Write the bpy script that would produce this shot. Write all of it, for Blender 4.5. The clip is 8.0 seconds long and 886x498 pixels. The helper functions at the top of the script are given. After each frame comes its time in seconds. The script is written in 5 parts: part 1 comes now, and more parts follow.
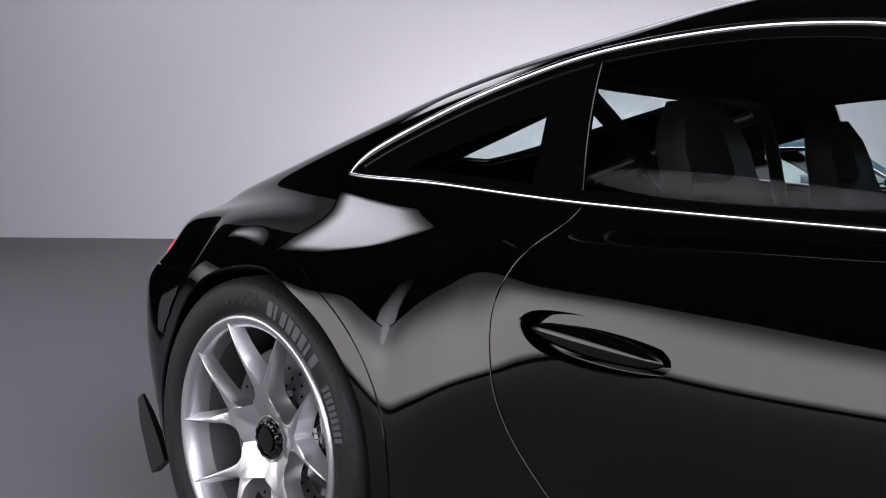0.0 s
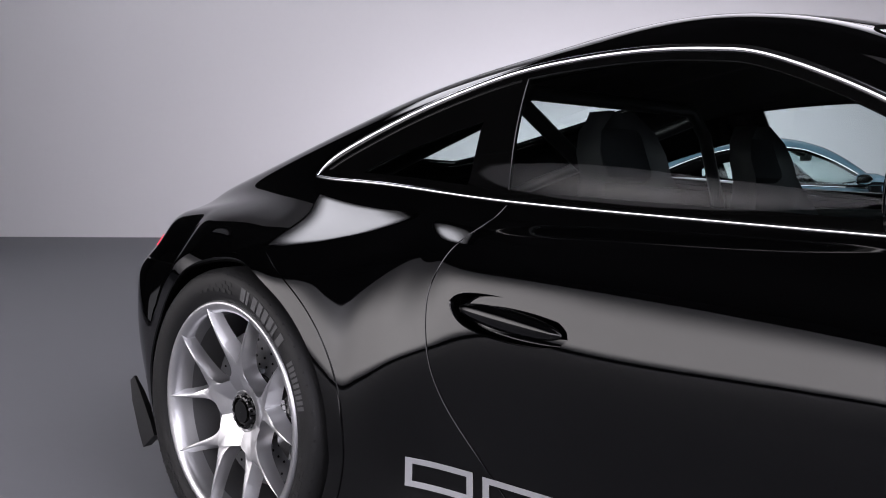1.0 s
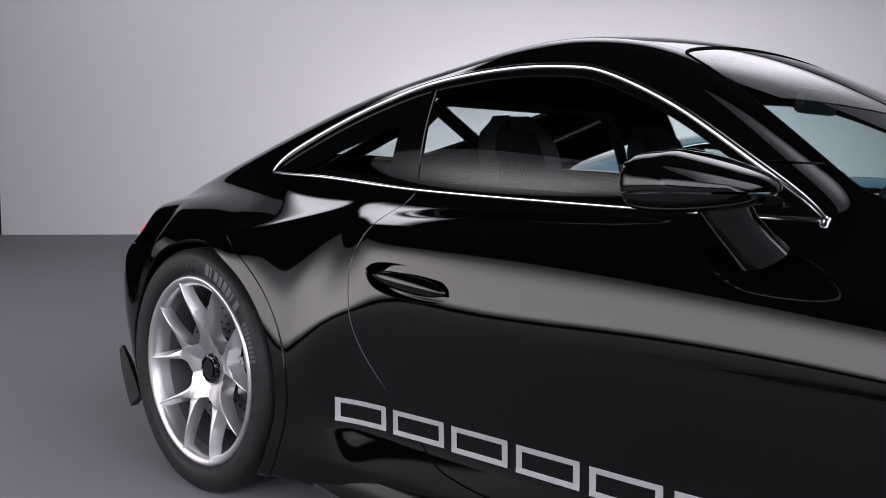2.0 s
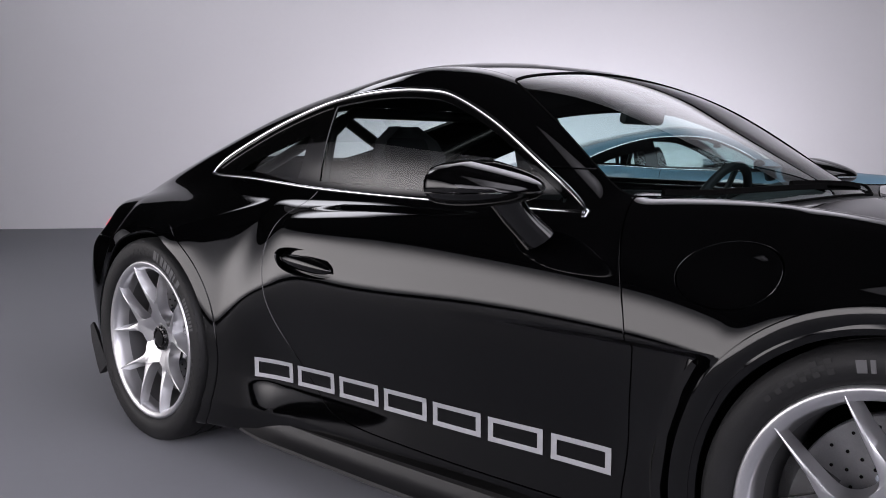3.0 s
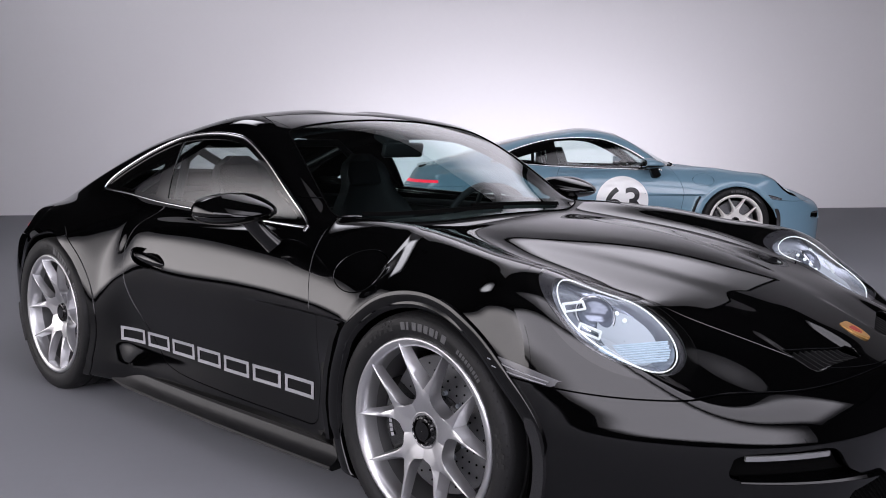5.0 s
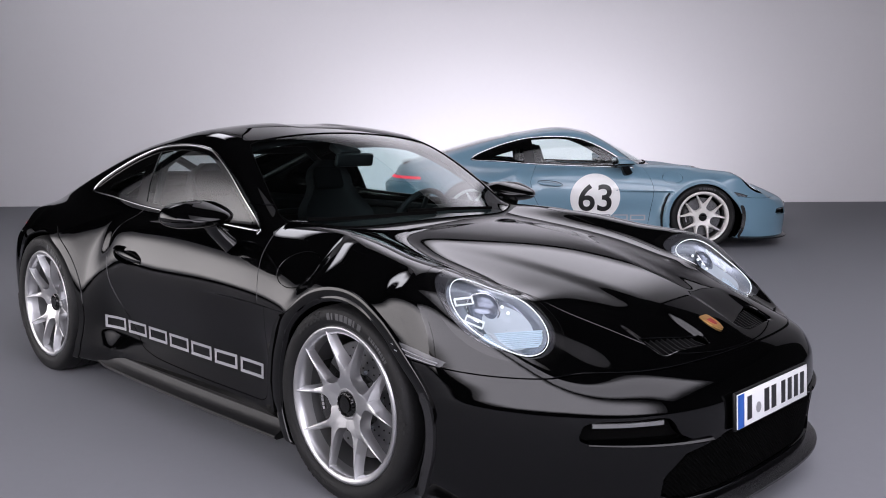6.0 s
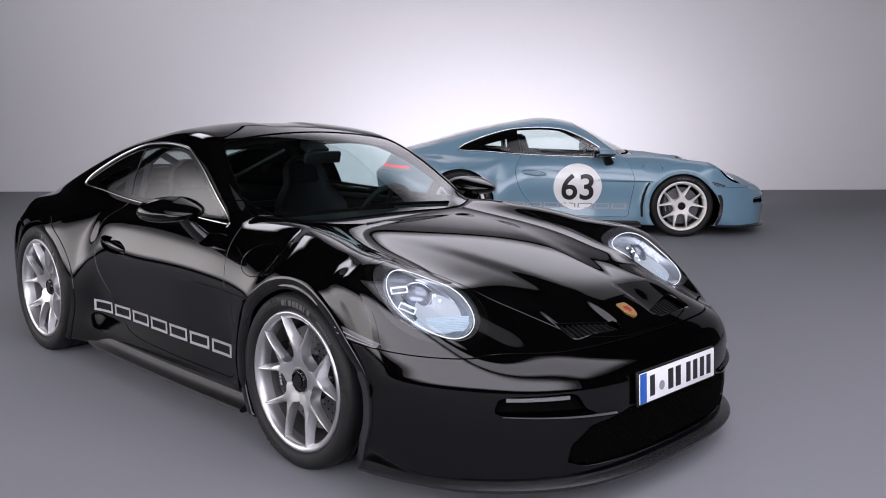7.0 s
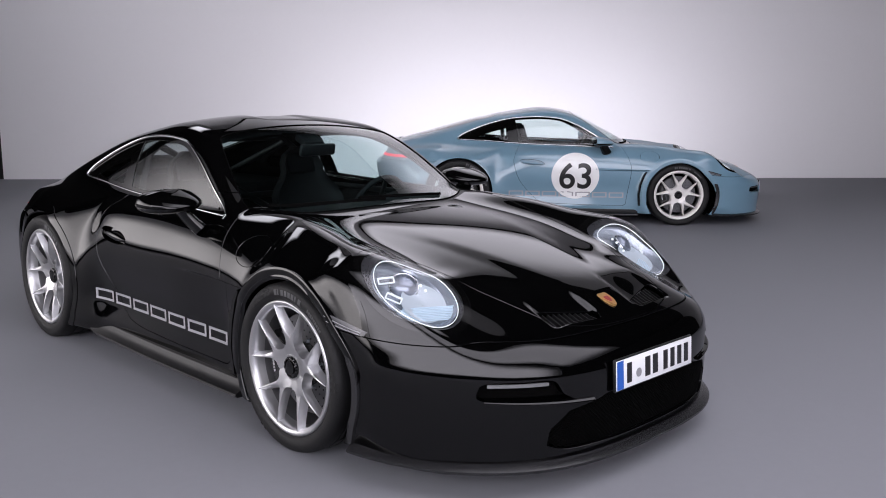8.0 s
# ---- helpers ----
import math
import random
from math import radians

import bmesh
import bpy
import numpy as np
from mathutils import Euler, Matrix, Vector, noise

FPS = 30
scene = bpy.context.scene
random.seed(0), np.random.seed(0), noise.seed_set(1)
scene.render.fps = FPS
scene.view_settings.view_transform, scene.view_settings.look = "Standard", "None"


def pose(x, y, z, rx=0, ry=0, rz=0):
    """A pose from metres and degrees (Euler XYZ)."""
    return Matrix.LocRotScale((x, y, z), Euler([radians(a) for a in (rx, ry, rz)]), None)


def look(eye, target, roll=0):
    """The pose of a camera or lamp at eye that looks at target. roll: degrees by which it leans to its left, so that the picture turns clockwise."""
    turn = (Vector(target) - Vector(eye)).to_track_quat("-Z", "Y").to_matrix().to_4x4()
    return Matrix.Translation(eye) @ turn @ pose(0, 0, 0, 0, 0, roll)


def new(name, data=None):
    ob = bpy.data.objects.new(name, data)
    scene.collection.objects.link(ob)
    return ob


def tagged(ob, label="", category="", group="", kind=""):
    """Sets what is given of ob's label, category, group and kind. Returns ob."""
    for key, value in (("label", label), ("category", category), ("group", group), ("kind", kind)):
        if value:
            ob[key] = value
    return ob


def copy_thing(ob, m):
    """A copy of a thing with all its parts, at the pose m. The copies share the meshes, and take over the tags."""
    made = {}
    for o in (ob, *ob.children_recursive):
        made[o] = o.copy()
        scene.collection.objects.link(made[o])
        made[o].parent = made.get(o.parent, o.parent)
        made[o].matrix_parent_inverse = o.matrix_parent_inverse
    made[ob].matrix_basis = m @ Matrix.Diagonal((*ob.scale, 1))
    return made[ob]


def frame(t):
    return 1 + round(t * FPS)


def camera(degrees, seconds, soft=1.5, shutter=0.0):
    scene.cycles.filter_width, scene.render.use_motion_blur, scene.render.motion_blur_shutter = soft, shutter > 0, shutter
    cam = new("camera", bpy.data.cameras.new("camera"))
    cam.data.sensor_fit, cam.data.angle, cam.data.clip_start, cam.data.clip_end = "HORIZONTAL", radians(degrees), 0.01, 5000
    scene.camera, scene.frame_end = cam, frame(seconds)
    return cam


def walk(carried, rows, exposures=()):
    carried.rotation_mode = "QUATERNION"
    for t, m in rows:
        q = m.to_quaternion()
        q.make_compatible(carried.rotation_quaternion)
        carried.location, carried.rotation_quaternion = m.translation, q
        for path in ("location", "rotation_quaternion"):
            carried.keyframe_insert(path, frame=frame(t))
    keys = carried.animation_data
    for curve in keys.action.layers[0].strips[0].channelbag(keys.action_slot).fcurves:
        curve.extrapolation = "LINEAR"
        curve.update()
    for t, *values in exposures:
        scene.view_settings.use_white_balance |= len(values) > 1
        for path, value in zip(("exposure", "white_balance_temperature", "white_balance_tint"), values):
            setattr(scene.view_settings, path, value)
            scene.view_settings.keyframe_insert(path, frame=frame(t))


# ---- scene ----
cam = camera(52.67, 8.0, 1.0)
PATH = [
    (0, (-0.863, -2.042, 0.948), (-2.230, -0.592, 0.780), 0.82),
    (0.5, (-0.762, -2.077, 0.958), (-2.131, -0.629, 0.788), 0.75),
    (1, (-0.603, -2.146, 0.958), (-1.973, -0.699, 0.787), 0.63),
    (1.5, (-0.406, -2.225, 0.945), (-1.780, -0.782, 0.773), 0.44),
    (3, (0.452, -2.479, 0.986), (-0.924, -1.042, 0.789), -0.35),
    (3.5, (0.756, -2.521, 1.009), (-0.621, -1.086, 0.798), -0.46),
    (4, (1.087, -2.568, 1.038), (-0.293, -1.137, 0.816), -0.53),
    (4.5, (1.396, -2.636, 1.092), (0.021, -1.203, 0.862), -0.45),
    (5, (1.748, -2.675, 1.160), (0.375, -1.241, 0.922), -0.20),
    (6.5, (2.522, -2.858, 1.312), (1.128, -1.452, 1.031), 0.04),
    (7, (2.723, -2.876, 1.354), (1.324, -1.479, 1.054), 0.12),
    (7.5, (2.818, -2.905, 1.379), (1.418, -1.512, 1.062), 0.17),
    (8, (2.861, -2.907, 1.394), (1.457, -1.523, 1.064), 0.13),
]
walk(cam, [(t, look(eye, aim, roll)) for t, eye, aim, roll in PATH])

# ---------------------------------------------------------------- world and light
WALL_TURN = 48.04                      # the back wall's direction, degrees from the black car's axis
WALL_OFF = 11.84                       # its distance from the front axle
WALL_END = -7.18                       # where the white wall stops, along its own direction
ROOM = pose(0, 0, 0, 0, 0, WALL_TURN)  # x along the back wall, y towards it


def room(x, y, z):
    return ROOM @ Vector((x, y, z))


world = bpy.data.worlds.new("studio_world")
scene.world = world
world.use_nodes = True
world.node_tree.nodes["Background"].inputs["Color"].default_value = (0.55, 0.56, 0.62, 1)
world.node_tree.nodes["Background"].inputs["Strength"].default_value = 0.02


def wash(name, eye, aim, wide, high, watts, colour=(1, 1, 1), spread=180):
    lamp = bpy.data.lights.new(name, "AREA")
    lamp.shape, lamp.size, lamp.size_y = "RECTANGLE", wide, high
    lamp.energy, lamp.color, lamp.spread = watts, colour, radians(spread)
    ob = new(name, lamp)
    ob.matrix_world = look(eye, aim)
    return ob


# the low strip on the back wall is an unseen lamp without a fixture, added for the wall's glow; the softboxes that the
# paint mirrors stand in the studio below
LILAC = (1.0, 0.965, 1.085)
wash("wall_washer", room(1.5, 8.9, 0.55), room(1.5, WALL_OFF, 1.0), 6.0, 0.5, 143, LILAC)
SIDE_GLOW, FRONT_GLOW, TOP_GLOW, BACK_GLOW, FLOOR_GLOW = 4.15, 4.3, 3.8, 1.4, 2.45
scene.view_settings.exposure = 0.0

# ---------------------------------------------------------------- materials
def nodes_of(name):
    m = bpy.data.materials.new(name)
    m.use_nodes = True
    return m, m.node_tree.nodes, m.node_tree.links, m.node_tree.nodes["Principled BSDF"]


def material(name, colour, rough=0.5, metal=0.0, vary=0.0, scale=6.0, bump=0.0, bump_scale=200.0, coat=0.0, coat_rough=0.03, rough_vary=0.0, ior=1.5, spec=0.5):
    """A surface with colour and roughness varied at two scales and a fine relief."""
    m, n, l, b = nodes_of(name)
    b.inputs["Base Color"].default_value = (*colour, 1)
    b.inputs["Roughness"].default_value = rough
    b.inputs["Metallic"].default_value = metal
    b.inputs["Coat Weight"].default_value = coat
    b.inputs["Coat Roughness"].default_value = coat_rough
    b.inputs["IOR"].default_value = ior
    b.inputs["Specular IOR Level"].default_value = spec
    if not (vary or bump or rough_vary):
        return m
    co = n.new("ShaderNodeTexCoord")
    if vary or rough_vary:
        big, small, add = n.new("ShaderNodeTexNoise"), n.new("ShaderNodeTexNoise"), n.new("ShaderNodeMath")
        big.inputs["Scale"].default_value, small.inputs["Scale"].default_value = scale, scale * 17
        big.inputs["Detail"].default_value = small.inputs["Detail"].default_value = 5
        l.new(co.outputs["Object"], big.inputs["Vector"]), l.new(co.outputs["Object"], small.inputs["Vector"])
        l.new(big.outputs["Fac"], add.inputs[0]), l.new(small.outputs["Fac"], add.inputs[1])
        if vary:
            mix = n.new("ShaderNodeMapRange")
            mix.inputs["From Min"].default_value, mix.inputs["From Max"].default_value = 0.5, 1.5
            mix.inputs["To Min"].default_value, mix.inputs["To Max"].default_value = 1 - vary, 1 + vary
            hue = n.new("ShaderNodeHueSaturation")
            hue.inputs["Color"].default_value = (*colour, 1)
            l.new(add.outputs[0], mix.inputs["Value"]), l.new(mix.outputs["Result"], hue.inputs["Value"])
            l.new(hue.outputs["Color"], b.inputs["Base Color"])
        if rough_vary:
            mix = n.new("ShaderNodeMapRange")
            mix.inputs["From Min"].default_value, mix.inputs["From Max"].default_value = 0.5, 1.5
            mix.inputs["To Min"].default_value, mix.inputs["To Max"].default_value = rough - rough_vary, rough + rough_vary
            l.new(add.outputs[0], mix.inputs["Value"]), l.new(mix.outputs["Result"], b.inputs["Roughness"])
    if bump:
        grain, bm = n.new("ShaderNodeTexNoise"), n.new("ShaderNodeBump")
        grain.inputs["Scale"].default_value, grain.inputs["Detail"].default_value = bump_scale, 3
        bm.inputs["Strength"].default_value, bm.inputs["Distance"].default_value = bump, 0.002
        l.new(co.outputs["Object"], grain.inputs["Vector"]), l.new(grain.outputs["Fac"], bm.inputs["Height"])
        l.new(bm.outputs["Normal"], b.inputs["Normal"])
    return m


def glass(name, tint, mirror=1.0):
    """Thin tinted glazing: it lets light straight through and mirrors more towards grazing angles."""
    m, n, l, b = nodes_of(name)
    n.remove(b)
    out = n["Material Output"]
    clear, gloss, mix, face, power, range_ = (n.new("ShaderNodeBsdfTransparent"), n.new("ShaderNodeBsdfGlossy"), n.new("ShaderNodeMixShader"),
                                              n.new("ShaderNodeLayerWeight"), n.new("ShaderNodeMath"), n.new("ShaderNodeMapRange"))
    clear.inputs["Color"].default_value = (*tint, 1)
    gloss.inputs["Color"].default_value = (mirror, mirror, mirror, 1)
    gloss.inputs["Roughness"].default_value = 0.01
    face.inputs["Blend"].default_value = 0.5
    power.operation, power.inputs[1].default_value = "POWER", 5
    range_.inputs["To Min"].default_value, range_.inputs["To Max"].default_value = 0.05, 1.0
    l.new(face.outputs["Facing"], power.inputs[0]), l.new(power.outputs[0], range_.inputs["Value"]), l.new(range_.outputs["Result"], mix.inputs[0])
    l.new(clear.outputs[0], mix.inputs[1]), l.new(gloss.outputs[0], mix.inputs[2])
    l.new(mix.outputs[0], out.inputs["Surface"])
    return m


def glowing(name, colour, strength):
    m, n, l, b = nodes_of(name)
    b.inputs["Base Color"].default_value = (*[c * 0.3 for c in colour], 1)
    b.inputs["Emission Color"].default_value = (*colour, 1)
    b.inputs["Emission Strength"].default_value = strength
    return m


BLACK_PAINT = material("black_car_paint", (0.0007, 0.0007, 0.0008), 0.03, rough_vary=0.008, scale=3.0, spec=0.41)
BLUE_PAINT = material("grey_blue_car_paint", (0.145, 0.255, 0.33), 0.4, coat=1.0, coat_rough=0.02, vary=0.03, scale=3.0)
GLOSS_BLACK = material("gloss_black_trim", (0.0015, 0.0015, 0.0015), 0.06, rough_vary=0.02, scale=8)
SATIN_BLACK = material("satin_black_plastic", (0.006, 0.006, 0.0065), 0.40, spec=0.35, vary=0.15, scale=14, bump=0.15, bump_scale=900)
SHELL_BLACK = material("inner_shell_black", (0.0022, 0.0022, 0.0022), 0.9, spec=0.02, vary=0.2, scale=9)
CHROME = material("polished_trim", (0.70, 0.70, 0.71), 0.13, 1.0, rough_vary=0.03, scale=12)
SILVER = material("silver_wheel_lacquer", (0.47, 0.47, 0.48), 0.34, 0.92, vary=0.04, scale=20, coat=0.4, coat_rough=0.06)
# the wheel lacquer again, darkened for the shade behind the spokes
BARREL = material("barrel_lacquer_painted_shade", (0.20, 0.20, 0.205), 0.42, 0.8, vary=0.06, scale=20)
IVORY = material("ivory_wheel_lacquer", (0.72, 0.70, 0.67), 0.36, 0.1, vary=0.03, scale=20, coat=0.5)
RUBBER = material("tyre_rubber", (0.0075, 0.0075, 0.0078), 0.55, vary=0.2, scale=18, bump=0.25, bump_scale=500, spec=0.22)
RUBBER_MARK = material("raised_rubber_marking", (0.050, 0.050, 0.052), 0.5, vary=0.15, scale=40)
RUBBER_DARK = material("dull_rubber_block", (0.002, 0.002, 0.002), 0.75, vary=0.2, scale=40)
DISC = material("ceramic_brake_disc", (0.10, 0.10, 0.105), 0.38, 0.5, vary=0.2, scale=30, bump=0.1, bump_scale=300)
CALIPER = material("black_brake_caliper", (0.012, 0.012, 0.012), 0.25, coat=0.6)
LETTER = material("silver_grey_decal", (0.30, 0.30, 0.315), 0.42, 0.2, vary=0.05, scale=25)
WHITE_DECAL = material("white_decal", (0.78, 0.78, 0.77), 0.35, vary=0.02, scale=20, coat=0.5)
BLACK_DECAL = material("black_decal", (0.012, 0.012, 0.012), 0.4, vary=0.1, scale=20)
SIDE_GLASS = glass("side_glass", (0.80, 0.87, 0.86))
SCREEN_GLASS = glass("windscreen_glass", (0.66, 0.80, 0.80))
LENS_GLASS = glass("lamp_lens", (0.97, 0.98, 1.0))
DARK_GLASS = glass("privacy_glass", (0.55, 0.60, 0.60))
LEATHER = material("black_leather", (0.0035, 0.0035, 0.004), 0.6, spec=0.25, vary=0.2, scale=12, bump=0.08, bump_scale=90)
CLOTH = material("charcoal_cloth", (0.006, 0.0062, 0.0068), 0.9, spec=0.1, vary=0.2, scale=12, bump=0.12, bump_scale=160)
CARBON = material("carbon_shell", (0.012, 0.012, 0.013), 0.22, coat=0.6, vary=0.15, scale=8)
REFLECTOR = material("lamp_reflector", (0.50, 0.54, 0.60), 0.25, 0.7, rough_vary=0.04, scale=30)
LAMP_GLOW = glowing("day_light_ring", (0.93, 0.97, 1.0), 0.95)
LAMP_SOFT = glowing("light_guide_glow", (0.66, 0.82, 1.0), 0.5)
LAMP_BLADE = glowing("light_blade", (0.90, 0.95, 1.0), 0.72)
# the bowl is no lamp: light spread inside the headlight, put in as emission
LAMP_PLATE = glowing("bowl_spread_glow", (0.80, 0.89, 1.0), 0.27)
SATIN_GREY = material("satin_dark_grey_trim", (0.012, 0.012, 0.013), 0.27, vary=0.12, scale=14, bump=0.1, bump_scale=900)
TAIL_GLOW = glowing("tail_light_glow", (1.0, 0.02, 0.06), 1.6)
GOLD = material("gold_enamel", (0.62, 0.36, 0.13), 0.3, 0.7, vary=0.2, scale=60)
CREST_RED = material("red_enamel", (0.30, 0.03, 0.03), 0.3, vary=0.1, scale=60)
PLATE_WHITE = material("plate_white", (0.76, 0.77, 0.78), 0.35, vary=0.03, scale=25)
PLATE_BLUE = material("plate_blue", (0.02, 0.10, 0.42), 0.35, vary=0.04, scale=25)
PLATE_INK = material("plate_ink", (0.012, 0.012, 0.014), 0.4, vary=0.1, scale=25)
BEZEL = material("smoky_bezel", (0.035, 0.035, 0.038), 0.30, 0.3, rough_vary=0.08, scale=20)
LIGHT_BAR = material("clear_light_bar", (0.22, 0.22, 0.225), 0.15, 0.5, rough_vary=0.05, scale=20)
CLEAR_TRIM = material("clear_marker", (0.085, 0.085, 0.09), 0.12, 0.3, rough_vary=0.05, scale=20)


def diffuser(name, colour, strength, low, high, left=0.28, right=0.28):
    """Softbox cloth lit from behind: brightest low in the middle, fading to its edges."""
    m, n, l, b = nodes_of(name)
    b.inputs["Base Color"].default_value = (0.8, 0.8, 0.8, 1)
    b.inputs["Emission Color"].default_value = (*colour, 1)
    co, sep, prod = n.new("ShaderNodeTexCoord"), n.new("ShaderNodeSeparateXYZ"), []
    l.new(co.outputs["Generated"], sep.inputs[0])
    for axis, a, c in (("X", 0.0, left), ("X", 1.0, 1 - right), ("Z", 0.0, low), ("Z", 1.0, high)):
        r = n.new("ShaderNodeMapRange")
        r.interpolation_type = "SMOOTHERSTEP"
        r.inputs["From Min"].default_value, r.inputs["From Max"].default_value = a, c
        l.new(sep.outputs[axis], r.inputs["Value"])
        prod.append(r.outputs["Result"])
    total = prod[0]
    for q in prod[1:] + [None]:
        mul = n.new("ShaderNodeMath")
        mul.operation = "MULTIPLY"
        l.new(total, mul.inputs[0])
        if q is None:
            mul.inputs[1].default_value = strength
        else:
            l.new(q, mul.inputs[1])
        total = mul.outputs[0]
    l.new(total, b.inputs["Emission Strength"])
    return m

# ---------------------------------------------------------------- building helpers
def mesh_object(name, verts, faces, mat=None, parent=None, label="", normals=None, smooth=False):
    me = bpy.data.meshes.new(name)
    me.from_pydata([tuple(v) for v in verts], [], [tuple(f) for f in faces])
    me.update()
    if smooth or normals is not None:
        me.shade_smooth()
    if normals is not None:
        me.normals_split_custom_set_from_vertices([tuple(v) for v in normals])
    if mat:
        me.materials.append(mat)
    ob = new(name, me)
    ob.parent = parent
    if label:
        ob["label"] = label
    return ob


def part(name, bm, mat, parent, label="", smooth=True, sharp=35):
    """Links a bmesh as one mesh object under a thing or under a part."""
    me = bpy.data.meshes.new(name)
    bmesh.ops.recalc_face_normals(bm, faces=bm.faces)
    for f in bm.faces:
        f.smooth = smooth
    for e in bm.edges:
        if len(e.link_faces) == 2 and e.calc_face_angle(0) > radians(sharp):
            e.smooth = False
    bm.to_mesh(me)
    bm.free()
    me.materials.append(mat)
    ob = new(name, me)
    ob.parent = parent
    if label:
        ob["label"] = label
    return ob


def thing(name, label, category, group="", kind="", at=None):
    ob = new(name)
    ob.empty_display_size = 0.2
    if at is not None:
        ob.matrix_world = at
    return tagged(ob, label, category, group, kind)


def box(bm, cx, cy, cz, sx, sy, sz, bevel=0.0, turn=None, segments=2):
    m = Matrix.Translation((cx, cy, cz)) @ (turn or Matrix()) @ Matrix.Diagonal((sx, sy, sz, 1))
    made = bmesh.ops.create_cube(bm, size=1, matrix=m)
    if bevel:
        edges = list({e for v in made["verts"] for e in v.link_edges})
        bmesh.ops.bevel(bm, geom=edges, offset=bevel, segments=segments, affect="EDGES", profile=0.5)
    return bm


def sweep(bm, path, section, closed=False, up=(0, 0, 1), scales=None):
    """Sweeps a closed 2D section along a path of points."""
    path = [Vector(p) for p in path]
    rings = []
    for i, p in enumerate(path):
        a = path[i - 1] if (i or closed) else path[0]
        b = path[(i + 1) % len(path)] if (i + 1 < len(path) or closed) else path[-1]
        d = (b - a).normalized()
        side = d.cross(Vector(up)).normalized()
        top = side.cross(d)
        s = scales[i] if scales else 1.0
        rings.append([bm.verts.new(p + side * (u * s) + top * (v * s)) for u, v in section])
    k = len(section)
    for i in range(len(rings) - (0 if closed else 1)):
        r, q = rings[i], rings[(i + 1) % len(rings)]
        for j in range(k):
            bm.faces.new((r[j], r[(j + 1) % k], q[(j + 1) % k], q[j]))
    if not closed:
        bm.faces.new(rings[0][::-1]), bm.faces.new(rings[-1])
    return bm


def ring_section(r, n=10, squash=1.0):
    return [(r * math.cos(2 * math.pi * i / n), r * squash * math.sin(2 * math.pi * i / n)) for i in range(n)]


def lathe(bm, profile, n=64, closed=False, at=(0, 0, 0)):
    """Turns (radius, y) points about the y axis."""
    rings = []
    for i in range(n):
        a = 2 * math.pi * i / n
        rings.append([bm.verts.new((at[0] + r * math.cos(a), at[1] + y, at[2] + r * math.sin(a))) for r, y in profile])
    k = len(profile)
    for i in range(n):
        p, q = rings[i], rings[(i + 1) % n]
        for j in range(k if closed else k - 1):
            bm.faces.new((p[j], q[j], q[(j + 1) % k], p[(j + 1) % k]))
    return bm


def curve(xs, ys):
    """A natural cubic spline through a few knots, as a function on arrays."""
    x, y = np.array(xs, float), np.array(ys, float)
    n, h = len(x), np.diff(x)
    a, r = np.eye(n), np.zeros(n)
    for i in range(1, n - 1):
        a[i, i - 1:i + 2] = h[i - 1], 2 * (h[i - 1] + h[i]), h[i]
        r[i] = 3 * ((y[i + 1] - y[i]) / h[i] - (y[i] - y[i - 1]) / h[i - 1])
    c = np.linalg.solve(a, r)

    def at(q):
        q = np.clip(np.asarray(q, float), x[0], x[-1])
        i = np.clip(np.searchsorted(x, q) - 1, 0, n - 2)
        d = q - x[i]
        b = (y[i + 1] - y[i]) / h[i] - h[i] * (2 * c[i] + c[i + 1]) / 3
        return y[i] + b * d + c[i] * d * d + (c[i + 1] - c[i]) / (3 * h[i]) * d ** 3
    return at


def outline(knots, per=8, corners=()):
    """A closed smooth outline through knots (Catmull-Rom); named corners stay sharp."""
    k, out = [np.array(p, float) for p in knots], []
    n = len(k)
    for i in range(n):
        p1, p2 = k[i], k[(i + 1) % n]
        p0 = k[i - 1] if i not in corners else 2 * p1 - p2
        p3 = k[(i + 2) % n] if (i + 1) % n not in corners else 2 * p2 - p1
        for j in range(per):
            t = j / per
            out.append(0.5 * (2 * p1 + (p2 - p0) * t + (2 * p0 - 5 * p1 + 4 * p2 - p3) * t * t + (3 * p1 - p0 - 3 * p2 + p3) * t ** 3))
    return np.array(out)


def inside(poly, u, v):
    """Signed distance to a closed outline in the plane, negative within it."""
    u, v = np.asarray(u, float), np.asarray(v, float)
    lo, hi = poly.min(0) - 0.06, poly.max(0) + 0.06
    near = (u > lo[0]) & (u < hi[0]) & (v > lo[1]) & (v < hi[1])
    res = np.full(u.shape, 0.06)
    p = np.stack([u[near], v[near]], -1)
    if len(p) == 0:
        return res
    best, odd = np.full(len(p), 1e9), np.zeros(len(p), bool)
    for a, b in zip(poly, np.roll(poly, -1, 0)):
        e, w = b - a, p - a
        t = np.clip((w @ e) / max(e @ e, 1e-12), 0, 1)
        best = np.minimum(best, ((w - t[:, None] * e) ** 2).sum(1))
        cross = (a[1] <= p[:, 1]) != (b[1] <= p[:, 1])
        if abs(e[1]) > 1e-12:
            odd ^= cross & (p[:, 0] < a[0] + (p[:, 1] - a[1]) / e[1] * e[0])
    res[near] = np.sqrt(best) * np.where(odd, -1, 1)
    return res


# ---------------------------------------------------------------- the studio
WALL_PAINT = material("white_wall_paint", (0.66, 0.652, 0.66), 0.75, vary=0.012, scale=0.8, bump=0.08, bump_scale=60)
DARK_CLOTH = material("black_curtain", (0.006, 0.006, 0.006), 0.95, vary=0.2, scale=3)
DARK_PAINT = material("dark_studio_paint", (0.009, 0.009, 0.0095), 0.9, vary=0.05, scale=2)
FLOOR_PAINT = material("grey_floor_coating", (0.205, 0.208, 0.226), 0.72, vary=0.04, scale=1.3, rough_vary=0.05, bump=0.05, bump_scale=90, spec=0.15)


